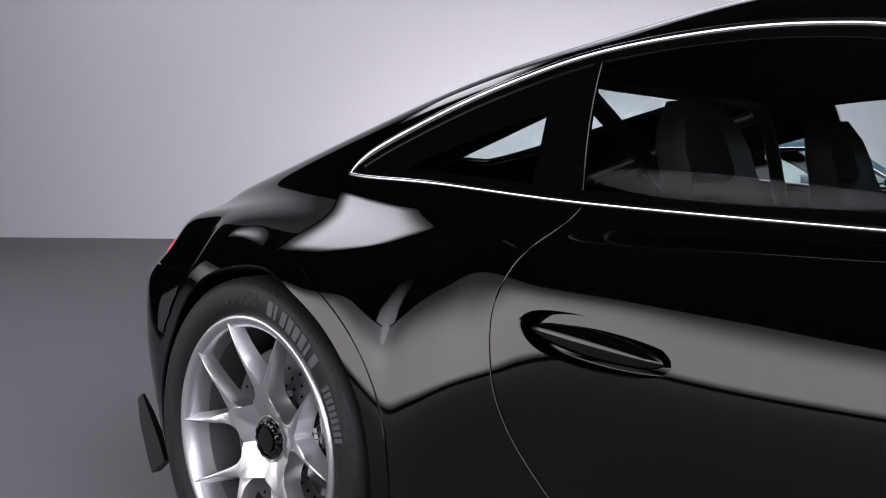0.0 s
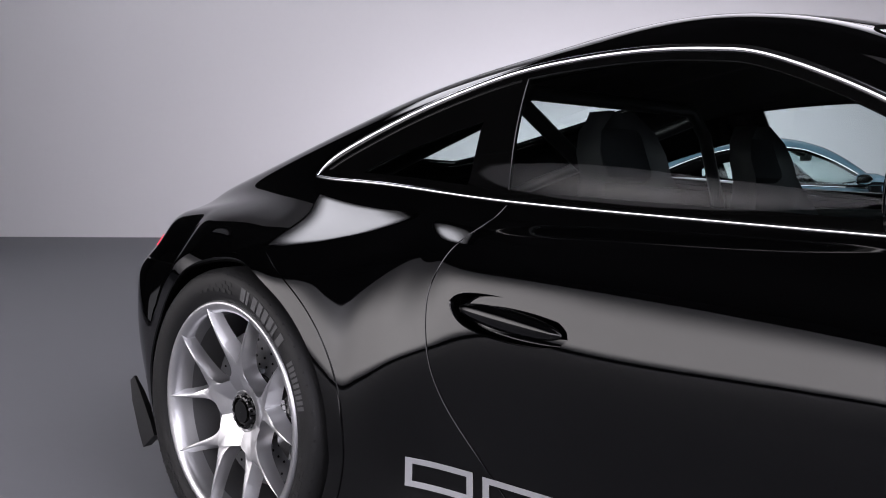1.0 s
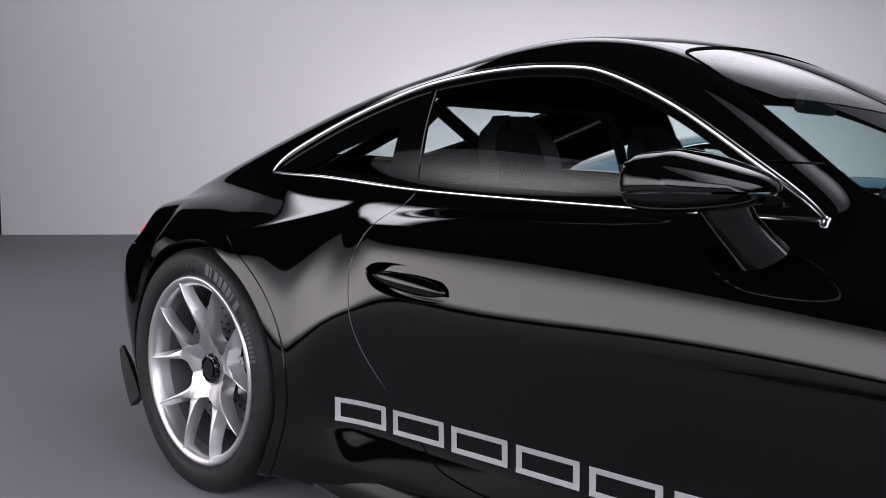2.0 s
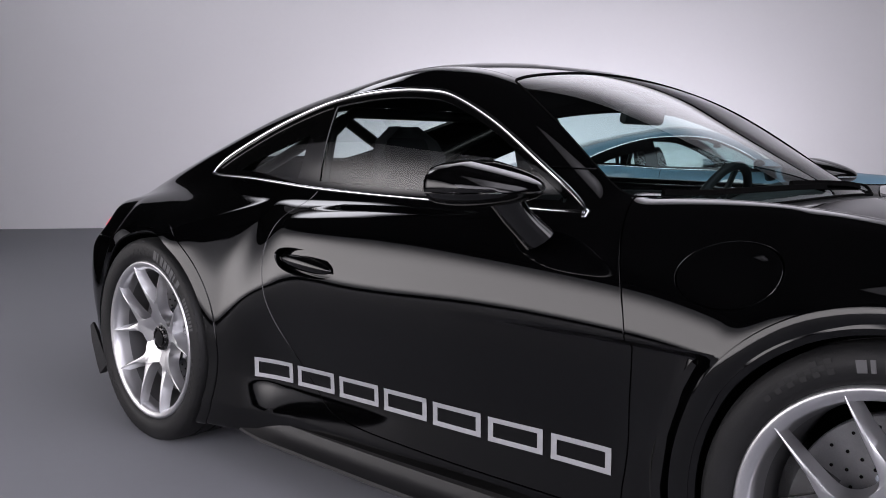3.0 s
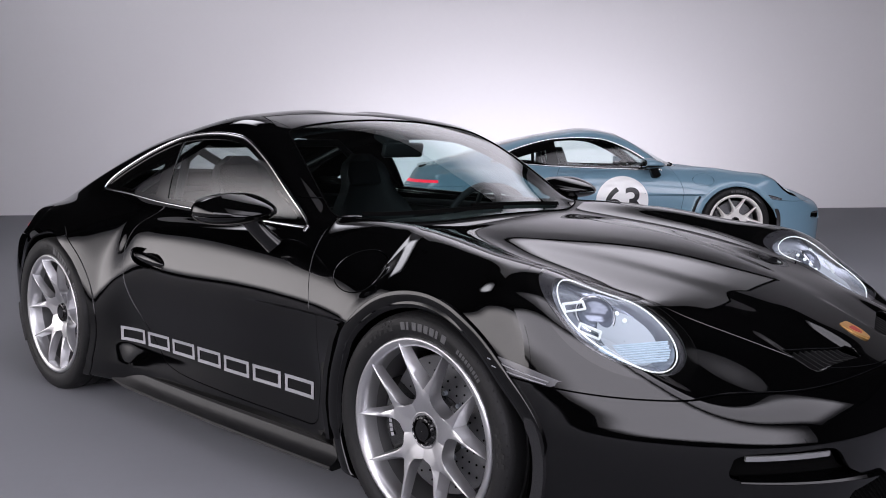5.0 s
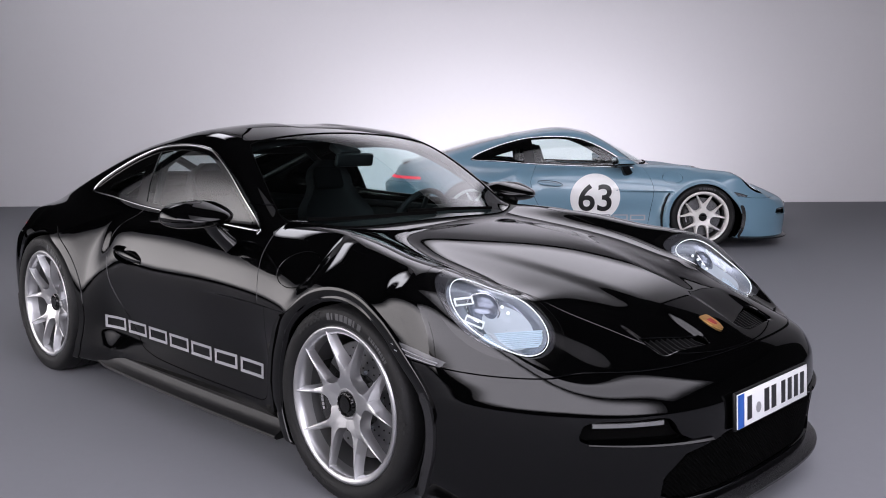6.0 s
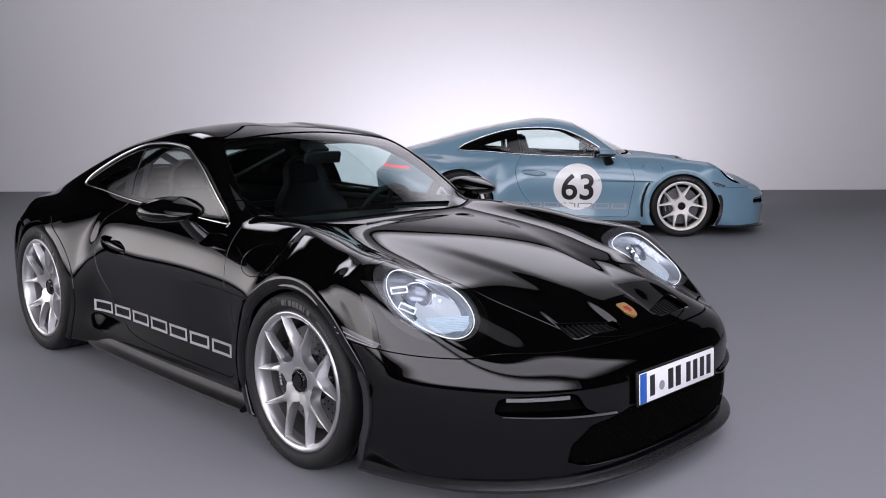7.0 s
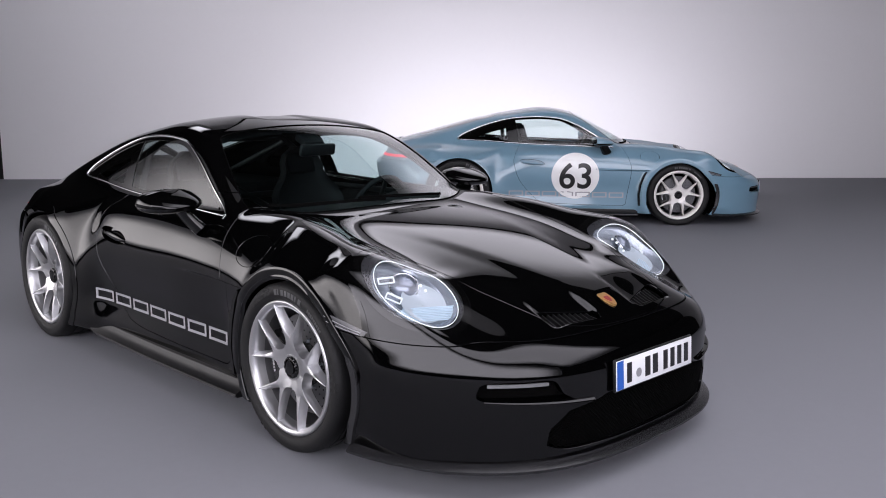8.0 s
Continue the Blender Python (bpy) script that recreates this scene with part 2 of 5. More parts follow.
def slab(name, label, category, lo, hi, mat):
    bm = bmesh.new()
    c = [(a + b) / 2 for a, b in zip(lo, hi)]
    box(bm, *c, *[b - a for a, b in zip(lo, hi)])
    ob = part(name, bm, mat, None, smooth=False)
    ob.matrix_world = ROOM
    return tagged(ob, label, category, kind="structure")


X0, X1, Y0, H = -15.0, 17.0, -15.0, 9.0
slab("floor", "smooth grey coated studio floor", "floor", (X0, Y0, -0.2), (X1, WALL_OFF + 0.3, 0), FLOOR_PAINT)
slab("wall_back", "plain white studio wall with a soft glow", "wall", (WALL_END, WALL_OFF, 0), (X1, WALL_OFF + 0.25, H), WALL_PAINT)
slab("wall_back_dark", "black cloth wall beside the white studio wall", "wall", (X0, WALL_OFF + 0.05, 0), (WALL_END, WALL_OFF + 0.3, H), DARK_CLOTH)
slab("wall_left", "dark painted studio side wall", "wall", (X0 - 0.25, Y0, 0), (X0, WALL_OFF + 0.3, H), DARK_PAINT)
slab("wall_right", "dark painted studio side wall", "wall", (X1, Y0, 0), (X1 + 0.25, WALL_OFF + 0.3, H), DARK_PAINT)
slab("wall_front", "dark painted studio wall behind the lights", "wall", (X0, Y0 - 0.25, 0), (X1, Y0, H), DARK_PAINT)
slab("ceiling", "dark painted studio ceiling", "ceiling", (X0, Y0, H), (X1, WALL_OFF + 0.3, H + 0.25), DARK_PAINT)


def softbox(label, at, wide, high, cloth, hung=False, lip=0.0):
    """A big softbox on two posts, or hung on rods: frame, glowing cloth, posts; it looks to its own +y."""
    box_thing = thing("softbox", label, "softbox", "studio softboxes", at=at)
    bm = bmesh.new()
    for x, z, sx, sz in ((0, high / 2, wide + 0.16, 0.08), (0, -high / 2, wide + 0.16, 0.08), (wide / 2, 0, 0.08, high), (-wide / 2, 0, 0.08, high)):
        # the lip is an added unseen flag that keeps spill off the back wall
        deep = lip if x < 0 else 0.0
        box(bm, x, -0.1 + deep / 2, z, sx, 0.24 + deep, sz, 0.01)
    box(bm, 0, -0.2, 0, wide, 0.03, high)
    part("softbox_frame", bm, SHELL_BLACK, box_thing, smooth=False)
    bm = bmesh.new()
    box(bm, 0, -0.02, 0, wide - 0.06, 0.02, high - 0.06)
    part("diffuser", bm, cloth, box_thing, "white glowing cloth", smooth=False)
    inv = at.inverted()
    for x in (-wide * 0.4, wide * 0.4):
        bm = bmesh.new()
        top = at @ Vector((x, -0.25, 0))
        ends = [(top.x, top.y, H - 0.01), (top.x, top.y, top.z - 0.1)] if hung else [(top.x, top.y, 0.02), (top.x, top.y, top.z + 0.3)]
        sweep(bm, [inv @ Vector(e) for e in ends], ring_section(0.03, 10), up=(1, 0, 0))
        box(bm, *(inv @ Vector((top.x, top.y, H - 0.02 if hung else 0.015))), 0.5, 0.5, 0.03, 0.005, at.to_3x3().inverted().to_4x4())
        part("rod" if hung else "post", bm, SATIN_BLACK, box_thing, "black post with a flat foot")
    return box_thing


softbox("large white softbox beside the cars", ROOM @ pose(-10.7, -2.0, 2.72, 0, 0, -101), 17.0, 5.1, diffuser("side_cloth", (1.0, 0.945, 0.965), SIDE_GLOW, 0.10, 0.45, 0.28, 0.02), lip=1.6)
softbox("large white softbox before the cars", ROOM @ pose(-1.0, -8.8, 4.3, -10, 0, 0), 23.2, 6.6, diffuser("front_cloth", LILAC, FRONT_GLOW, 0.10, 0.55, 0.004, 0.28))
softbox("white softbox hung flat behind the cars", pose(-9.9, 2.1, 6.9, -90, 0, 0), 3.2, 3.0, diffuser("top_cloth", (0.97, 0.965, 1.06), TOP_GLOW, 0.2, 0.8), hung=True)
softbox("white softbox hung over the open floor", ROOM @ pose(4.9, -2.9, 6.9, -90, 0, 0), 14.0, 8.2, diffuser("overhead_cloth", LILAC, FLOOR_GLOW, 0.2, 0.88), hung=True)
softbox("wide white softbox hung high before the back wall", ROOM @ pose(2.0, 9.3, 6.3, 0, 0, 180), 9.0, 4.2, diffuser("back_cloth", LILAC, BACK_GLOW, 0.12, 0.35), hung=True)


# ---------------------------------------------------------------- the car's skin
# x runs forward from the front axle, y to the car's left, z up from the ground
AXLE_R = -2.457
WHEEL_F, WHEEL_R = (0.0, 0.343), (AXLE_R, 0.361)
ARCH_F, ARCH_R = 0.368, 0.384

half_width = curve([-3.5, -3.1, -2.8, -2.457, -2.1, -1.85, -1.5, -1.0, -0.6, -0.3, 0.0, 0.3, 0.7, 1.1],
                   [0.84, 0.90, 0.945, 0.965, 0.94, 0.912, 0.898, 0.90, 0.92, 0.955, 0.978, 0.972, 0.905, 0.86])
turn_z = curve([-3.5, -2.9, -2.457, -2.15, -1.95, -1.78, -1.5, -1.0, -0.6, -0.3, -0.12, 0.05, 0.26, 0.42, 0.60, 1.1], [0.45, 0.42, 0.42, 0.37, 0.425, 0.570, 0.61, 0.608, 0.60, 0.572, 0.545, 0.595, 0.70, 0.72, 0.60, 0.50])
round_a = curve([-3.5, -2.457, -2.05, -1.8, -1.2, -0.6, -0.25, 0.1, 0.5, 1.1], [0.50, 0.50, 0.44, 0.70, 0.80, 0.92, 1.15, 1.1, 1.0, 1.0])
round_b = curve([-3.5, -2.457, -2.05, -1.8, -1.2, -0.6, -0.25, 0.1, 0.5, 1.1], [0.6, 0.6, 0.42, 0.70, 1.8, 3.1, 3.2, 5.0, 5.0, 1.0])
deck = curve([-3.55, -3.3, -3.0, -2.6, -2.2, -1.5, -0.7, -0.42, 0.0, 0.4, 0.7, 0.846, 0.95, 1.1],
             [0.75, 0.815, 0.858, 0.887, 0.895, 0.890, 0.885, 0.872, 0.832, 0.755, 0.668, 0.607, 0.555, 0.47])
crest = curve([-1.4, -0.8, -0.35, -0.1, 0.1, 0.25, 0.34, 0.45, 0.57, 0.7, 0.9, 1.1],
              [0.88, 0.893, 0.897, 0.877, 0.852, 0.838, 0.815, 0.748, 0.645, 0.570, 0.50, 0.45])
nose = curve([0.05, 0.2, 0.34, 0.42, 0.452, 0.48, 0.52, 0.56, 0.66, 0.75, 0.85], [1.045, 1.062, 1.070, 1.066, 1.060, 1.048, 1.030, 1.011, 0.968, 0.922, 0.855])
tail = curve([0.1, 0.3, 0.5, 0.62, 0.68, 0.73, 0.80, 0.95], [-3.27, -3.40, -3.48, -3.50, -3.485, -3.42, -3.37, -3.33])
LIP_F = curve([-0.8, -0.38, 0.0, 0.38, 0.8], [0.92, 0.948, 0.966, 0.950, 0.90])
LIP_R = curve([-3.2, -2.85, -2.457, -2.1, -1.7], [0.87, 0.925, 0.962, 0.945, 0.90])
roofline = curve([-3.55, -3.3, -3.15, -2.97, -2.58, -2.2, -2.0, -1.8, -1.515, -1.3, -1.19, -1.07, -0.9, -0.65, -0.42, -0.1, 1.2],
                 [0.81, 0.89, 0.942, 0.993, 1.106, 1.201, 1.240, 1.274, 1.308, 1.288, 1.262, 1.216, 1.131, 0.998, 0.872, 0.69, -0.05])
belt = curve([-3.5, -3.2, -2.9, -2.5, -2.2, -1.78, -1.2, -0.73, -0.3], [0.36, 0.46, 0.56, 0.645, 0.68, 0.712, 0.738, 0.748, 0.76])
crown = curve([-3.5, -2.6, -2.0, -1.5, -1.2, -0.9, -0.4], [0.22, 0.14, 0.14, 0.150, 0.100, 0.065, 0.05])


def step(a, b, v):
    t = np.clip((v - a) / (b - a), 0, 1)
    return t * t * t * (t * (6 * t - 15) + 10)


def soft_max(a, b, k):
    h = np.maximum(k - np.abs(a - b), 0) / k
    return np.maximum(a, b) + h * h * h * k / 6


def soft_min(a, b, k):
    return -soft_max(-a, -b, k)


def skin(x, y, z):
    """Below zero inside the car's body, zero on its painted surface."""
    Y = np.sqrt(y * y + 1e-8)
    # flanks
    up, doors = np.maximum(z - turn_z(x), 0), step(-2.08, -1.78, x) * (1 - step(-0.62, -0.36, x))
    flank = half_width(x) - round_a(x) * up * up - round_b(x) * up ** 3 - doors * (0.042 * (1 - step(0.30, 0.63, z)) - (0.05 + 0.15 * (1 - step(-1.5, -0.7, x))) * (1 - step(-1.0, -0.55, x)) * soft_max(0.312 - z, 0.0, 0.03)) - 0.45 * np.maximum(0.21 - z, 0)
    flank = flank - 0.030 * step(-1.15, -0.42, x) * (1 - step(-0.36, -0.30, x)) * (1 - step(0.600, 0.622, z))
    flank = flank - 0.12 * step(0.0, 0.2, x) * (1 - step(0.45, 0.7, x)) * soft_max(z - 0.56, 0.0, 0.05)
    # the wings swell out to a broad lip round each arch
    rho = np.maximum(np.sqrt((x - WHEEL_F[0] - 0.02 * step(0.05, 0.3, x)) ** 2 + (z - WHEEL_F[1]) ** 2) - ARCH_F, -0.02)
    lip = LIP_F(x) - 0.004 - 1.25 * soft_max(rho - 0.062, 0.0, 0.07)
    flank = np.where(np.abs(x) < 0.7, soft_max(flank, lip, 0.035), flank)
    rho = np.maximum(np.sqrt((x - WHEEL_R[0]) ** 2 + (z - WHEEL_R[1]) ** 2) - ARCH_R, -0.02)
    ahead = step(-2.42, -2.16, x)
    lip = LIP_R(x) + 0.004 - 0.065 * rho - (0.82 - 0.40 * ahead) * soft_max(rho - 0.048 + 0.03 * ahead, 0.0, 0.02 + 0.07 * ahead)
    lip = lip - 0.6 * soft_max(0.36 - z, 0.0, 0.06)
    flank = np.where(x < -1.75, soft_max(flank, lip, 0.016), flank)
    side = (Y - flank) * 0.92
    # hood, fenders and rear deck
    ahead, aft = step(-1.4, -0.7, x), 1 - step(-2.6, -1.55, x)
    top = deck(x) - ahead * (0.10 * Y * Y - 1.4 * step(0.1, 0.35, x) * np.maximum(Y - 0.72, 0) ** 2) - (1 - ahead) * (0.20 * np.maximum(Y - 0.5, 0) ** 2 + aft * 1.0 * np.maximum(Y - 0.70, 0) ** 2 + (0.12 * (1 - step(-3.2, -2.5, x)) + 0.16 * step(-2.95, -2.45, x) * (1 - step(-2.6, -1.3, x))) * soft_max(Y - 0.60, 0.0, 0.2) + (1 - aft) * 0.75 * np.maximum(Y - 0.60, 0) ** 2)
    rise = crest(x) - (deck(x) - 0.10 * 0.68 ** 2)
    top = top + ahead * rise * np.exp(-((Y - 0.69 - 0.09 * step(-0.6, 0.35, x) * (1 - step(0.34, 0.56, x))) / 0.165) ** 2)
    ridge = 0.40 - 0.27 * np.clip((x + 0.2) / 1.1, 0, 1)
    top = top + 0.0045 * step(-0.3, 0.25, x) * (1 - step(0.80, 0.93, x)) * (1 - step(ridge - 0.09, ridge + 0.06, Y))
    # scoops that lead into the hood's outlets
    top = top - 0.016 * step(0.64, 0.85, x) * (1 - step(0.868, 0.90, x)) * step(0.10, 0.15, Y) * (1 - step(0.345, 0.405, Y))
    low = soft_max(side, (z - top) * 0.95, 0.06 - 0.01 * aft + 0.04 * ahead)
    # cabin
    swept = x + Y * Y * ((0.10 + 0.30 * step(-1.2, -0.45, x)) * step(-1.6, -1.15, x) - 0.20 * (1 - step(-2.6, -2.0, x)))
    bubble = step(-2.25, -1.9, x) * (1 - step(-1.45, -1.22, x))
    cap = roofline(swept) - crown(x) * Y * Y - 0.010 * bubble * (1 - step(0.09, 0.19, Y))
    rise = z - 0.88
    glaze = belt(x) + (1 - step(-2.6, -1.4, x)) * (0.022 - 0.24 * rise) - 0.15 * rise - 0.74 * np.maximum(rise, 0) ** 2
    high = soft_max((z - cap) * 0.88, (Y - glaze) * 0.93, 0.085)
    f = soft_min(low, high, 0.055 + 0.12 * (1 - step(-2.7, -1.2, x)))
    # ends and underside
    f = soft_max(f, x - (nose(z) - 0.12 * Y ** 2 - 0.58 * Y ** 4), 0.07)
    f = soft_max(f, (tail(z) + 0.42 * Y ** 2 + 0.2 * Y ** 4) - x, 0.12)
    return soft_max(f, 0.125 - 0.022 * step(0.3, 0.5, x) + 0.06 * (1 - step(-3.2, -2.9, x)) - z, 0.03)


def slope(p, h=0.0015):
    g = np.stack([skin(*(p + d).T) - skin(*(p - d).T) for d in np.eye(3) * h], 1) / (2 * h)
    return g


def settle(p, rounds=3):
    for _ in range(rounds):
        g = slope(p)
        s = skin(*p.T) / np.maximum((g * g).sum(1), 0.05)
        p = p - np.clip(s, -0.01, 0.01)[:, None] * g
    return p


def net(cell=0.0125):
    """Meshes the right-hand half of the skin with an even net of quads, as triangles."""
    xs, ys, zs = np.arange(-3.62, 1.16, cell), np.arange(-1.03, 0.03, cell), np.arange(0.08, 1.33, cell)
    v = np.concatenate([skin(c[:, None, None], ys[None, :, None], zs[None, None, :]) for c in np.array_split(xs, 24)])
    s = v < 0
    cells = np.zeros(tuple(n - 1 for n in v.shape), int)
    total, count = np.zeros((*cells.shape, 3)), np.zeros(cells.shape)
    origin = np.array([xs[0], ys[0], zs[0]])
    nx, ny, nz = cells.shape
    cut = lambda o, q=(0, 0, 0): (slice(o[0], nx + o[0]), slice(o[1], ny + o[1]), slice(o[2], nz + o[2]))
    for axis in range(3):
        for a in (0, 1):
            for b in (0, 1):
                o = [a, b]
                o.insert(axis, 0)
                e = list(o)
                e[axis] = 1
                v0, v1 = v[cut(o)], v[cut(e)]
                hit = (v0 < 0) != (v1 < 0)
                t = np.where(hit, v0 / np.where(hit, v0 - v1, 1), 0)
                for k in range(3):
                    total[..., k] += np.where(hit, o[k] + (t if k == axis else 0), 0)
                count += hit
    act = np.argwhere(count > 0)
    ids = -np.ones(cells.shape, int)
    ids[tuple(act.T)] = np.arange(len(act))
    pts = origin + cell * (act + total[tuple(act.T)] / count[tuple(act.T)][:, None])
    quads = []
    for axis in range(3):
        u, w = [k for k in range(3) if k != axis]
        lo, hi = [slice(None)] * 3, [slice(None)] * 3
        lo[axis], hi[axis] = slice(0, -1), slice(1, None)
        edge = np.argwhere(s[tuple(lo)] != s[tuple(hi)])
        ok = (edge[:, u] > 0) & (edge[:, w] > 0) & (edge[:, u] < cells.shape[u]) & (edge[:, w] < cells.shape[w])
        edge = edge[ok]
        ring = []
        for du, dw in ((-1, -1), (0, -1), (0, 0), (-1, 0)):
            c = edge.copy()
            c[:, u] += du
            c[:, w] += dw
            ring.append(ids[tuple(c.T)])
        q = np.stack(ring, 1)
        flip = s[tuple(edge.T)] == (axis == 1)
        q[flip] = q[flip][:, ::-1]
        quads.append(q)
    q = np.concatenate(quads)
    return settle(pts, 4), np.concatenate([q[:, [0, 1, 2]], q[:, [0, 2, 3]]])


def split(p, tri, g):
    """Cuts the triangles of a mesh along the line where g, given at its points, is zero."""
    g = np.where(np.abs(g) < 2e-4, 2e-4, g)
    s = g > 0
    n = s[tri].sum(1)
    keep, mixed = tri[(n == 0) | (n == 3)], tri[(n == 1) | (n == 2)]
    if len(mixed) == 0:
        return p, tri
    lone = np.where(s[mixed].sum(1) == 1, True, False)
    k = np.argmax(s[mixed] == lone[:, None], 1)
    r = np.arange(len(mixed))
    a, b, c = mixed[r, k], mixed[r, (k + 1) % 3], mixed[r, (k + 2) % 3]
    e = np.concatenate([np.stack([a, b], 1), np.stack([a, c], 1)])
    key, inv = np.unique(np.sort(e, 1), axis=0, return_inverse=True)
    inv = inv.reshape(-1)
    t = g[key[:, 0]] / (g[key[:, 0]] - g[key[:, 1]])
    made = settle(p[key[:, 0]] + t[:, None] * (p[key[:, 1]] - p[key[:, 0]]), 1)
    m = len(p)
    ab, ac = m + inv[:len(mixed)], m + inv[len(mixed):]
    new_tri = np.concatenate([keep, np.stack([a, ab, ac], 1), np.stack([ab, b, c], 1), np.stack([ab, c, ac], 1)])
    return np.concatenate([p, made]), new_tri


# outlines of the openings and panels, as seen from the side (x, z) or from above (x, |y|)
GLASS_LINE = outline([(-2.488, 0.948), (-2.43, 1.006), (-2.223, 1.093), (-2.029, 1.153), (-1.835, 1.192), (-1.577, 1.206), (-1.384, 1.196), (-1.255, 1.170),
                      (-1.06, 1.086), (-0.864, 0.968), (-0.745, 0.888), (-0.728, 0.866), (-0.775, 0.859), (-1.247, 0.872), (-1.76, 0.892), (-2.156, 0.920), (-2.43, 0.932)], 8)
SCREEN_LINE = outline([(-0.43, -0.0), (-0.46, 0.30), (-0.55, 0.56), (-0.63, 0.665), (-0.69, 0.685), (-0.90, 0.630), (-1.09, 0.560), (-1.145, 0.50), (-1.165, 0.30), (-1.17, 0.0),
                       (-1.165, -0.30), (-1.145, -0.50), (-1.09, -0.560), (-0.90, -0.630), (-0.69, -0.685), (-0.63, -0.665), (-0.55, -0.56), (-0.46, -0.30)], 6)
REAR_LINE = outline([(-2.05, 0.0), (-2.07, 0.36), (-2.14, 0.46), (-2.5, 0.44), (-2.85, 0.37), (-2.93, 0.28), (-2.95, 0.0), (-2.93, -0.28), (-2.85, -0.37), (-2.5, -0.44), (-2.14, -0.46), (-2.07, -0.36)], 6)
DOOR_LINE = outline([(-1.762, 0.91), (-1.828, 0.771), (-1.834, 0.675), (-1.766, 0.484), (-1.604, 0.300), (-1.48, 0.245), (-1.2, 0.225), (-0.70, 0.212), (-0.585, 0.222),
                     (-0.566, 0.29), (-0.545, 0.43), (-0.524, 0.601), (-0.553, 0.734), (-0.625, 0.865), (-0.70, 0.96), (-1.2, 0.98), (-1.70, 0.96)], 8, (0, 14, 16))
HOOD_LINE = outline([(-0.40, 0.0), (-0.43, 0.30), (-0.52, 0.55), (-0.53, 0.625), (-0.45, 0.635), (0.0, 0.59), (0.40, 0.525), (0.70, 0.445), (0.86, 0.375), (0.905, 0.31), (0.945, 0.16), (0.955, 0.0),
                     (0.945, -0.16), (0.905, -0.31), (0.86, -0.375), (0.70, -0.445), (0.40, -0.525), (0.0, -0.59), (-0.45, -0.635), (-0.53, -0.625), (-0.52, -0.55), (-0.43, -0.30)], 6)
VENT_LINE = outline([(0.790, 0.375), (0.858, 0.388), (0.890, 0.33), (0.912, 0.17), (0.905, 0.128), (0.862, 0.128), (0.835, 0.20), (0.805, 0.30)], 6)
GRILLE_LINE = outline([(0.0, 0.345), (0.26, 0.345), (0.33, 0.330), (0.46, 0.308), (0.53, 0.245), (0.535, 0.185), (0.45, 0.160), (0.25, 0.157), (0.0, 0.155),
                       (-0.25, 0.157), (-0.45, 0.160), (-0.535, 0.185), (-0.53, 0.245), (-0.46, 0.308), (-0.33, 0.330), (-0.26, 0.345)], 4, (3, 4, 5, 11, 12, 13))
SLOT_LINE = outline([(0.52, 0.424), (0.62, 0.427), (0.715, 0.423), (0.737, 0.398), (0.728, 0.362), (0.60, 0.350), (0.45, 0.336), (0.43, 0.345), (0.48, 0.372)], 6)
MARKER_LINE = outline([(0.258, 0.624), (0.36, 0.606), (0.472, 0.573), (0.452, 0.557), (0.29, 0.585)], 5, (0, 2, 3, 4))
HANDLE_LINE = outline([(-1.772, 0.705), (-1.745, 0.728), (-1.66, 0.732), (-1.56, 0.718), (-1.505, 0.695), (-1.492, 0.672), (-1.53, 0.652), (-1.63, 0.650), (-1.73, 0.668)], 6)

QUARTER_OPEN = outline([(-2.30, 0.945), (-2.20, 0.995), (-1.935, 1.068), (-1.915, 1.055), (-1.905, 0.935), (-1.93, 0.925), (-2.20, 0.932)], 5)

# the headlight's own axes: down its length, across it, and out of it
LAMP_AT = np.array([0.485, -0.722, 0.712])
LAMP_U = np.array([0.335, 0.150, -0.290])
LAMP_U = LAMP_U / np.linalg.norm(LAMP_U)
LAMP_N = np.array([0.60, -0.42, 0.68])
LAMP_N = LAMP_N - LAMP_U * (LAMP_N @ LAMP_U)
LAMP_N = LAMP_N / np.linalg.norm(LAMP_N)
LAMP_V = np.cross(LAMP_N, LAMP_U)
LAMP_L, LAMP_W = 0.232, 0.172
BUMPER_Z = curve([0.2, 0.42, 0.6, 0.8, 1.1], [0.590, 0.560, 0.545, 0.545, 0.548])


def arch_shift(x, z):
    """The front arch opens wider ahead of the wheel, under the side marker."""
    return 0.048 * step(0.05, 0.30, x) * (1 - step(0.38, 0.64, z))


def lamp_line(p):
    u, v, w = (p - LAMP_AT) @ LAMP_U, (p - LAMP_AT) @ LAMP_V, (p - LAMP_AT) @ LAMP_N
    q = np.sqrt((u / LAMP_L) ** 2 + (v / LAMP_W) ** 2)
    return np.where(np.abs(w) < 0.2, (q - 1) * 0.13, 0.06)


def ellipse(p, x, z, rx, rz):
    q = np.sqrt(((p[:, 0] - x) / rx) ** 2 + ((p[:, 2] - z) / rz) ** 2)
    return np.clip((q - 1) * min(rx, rz), -0.2, 0.2)


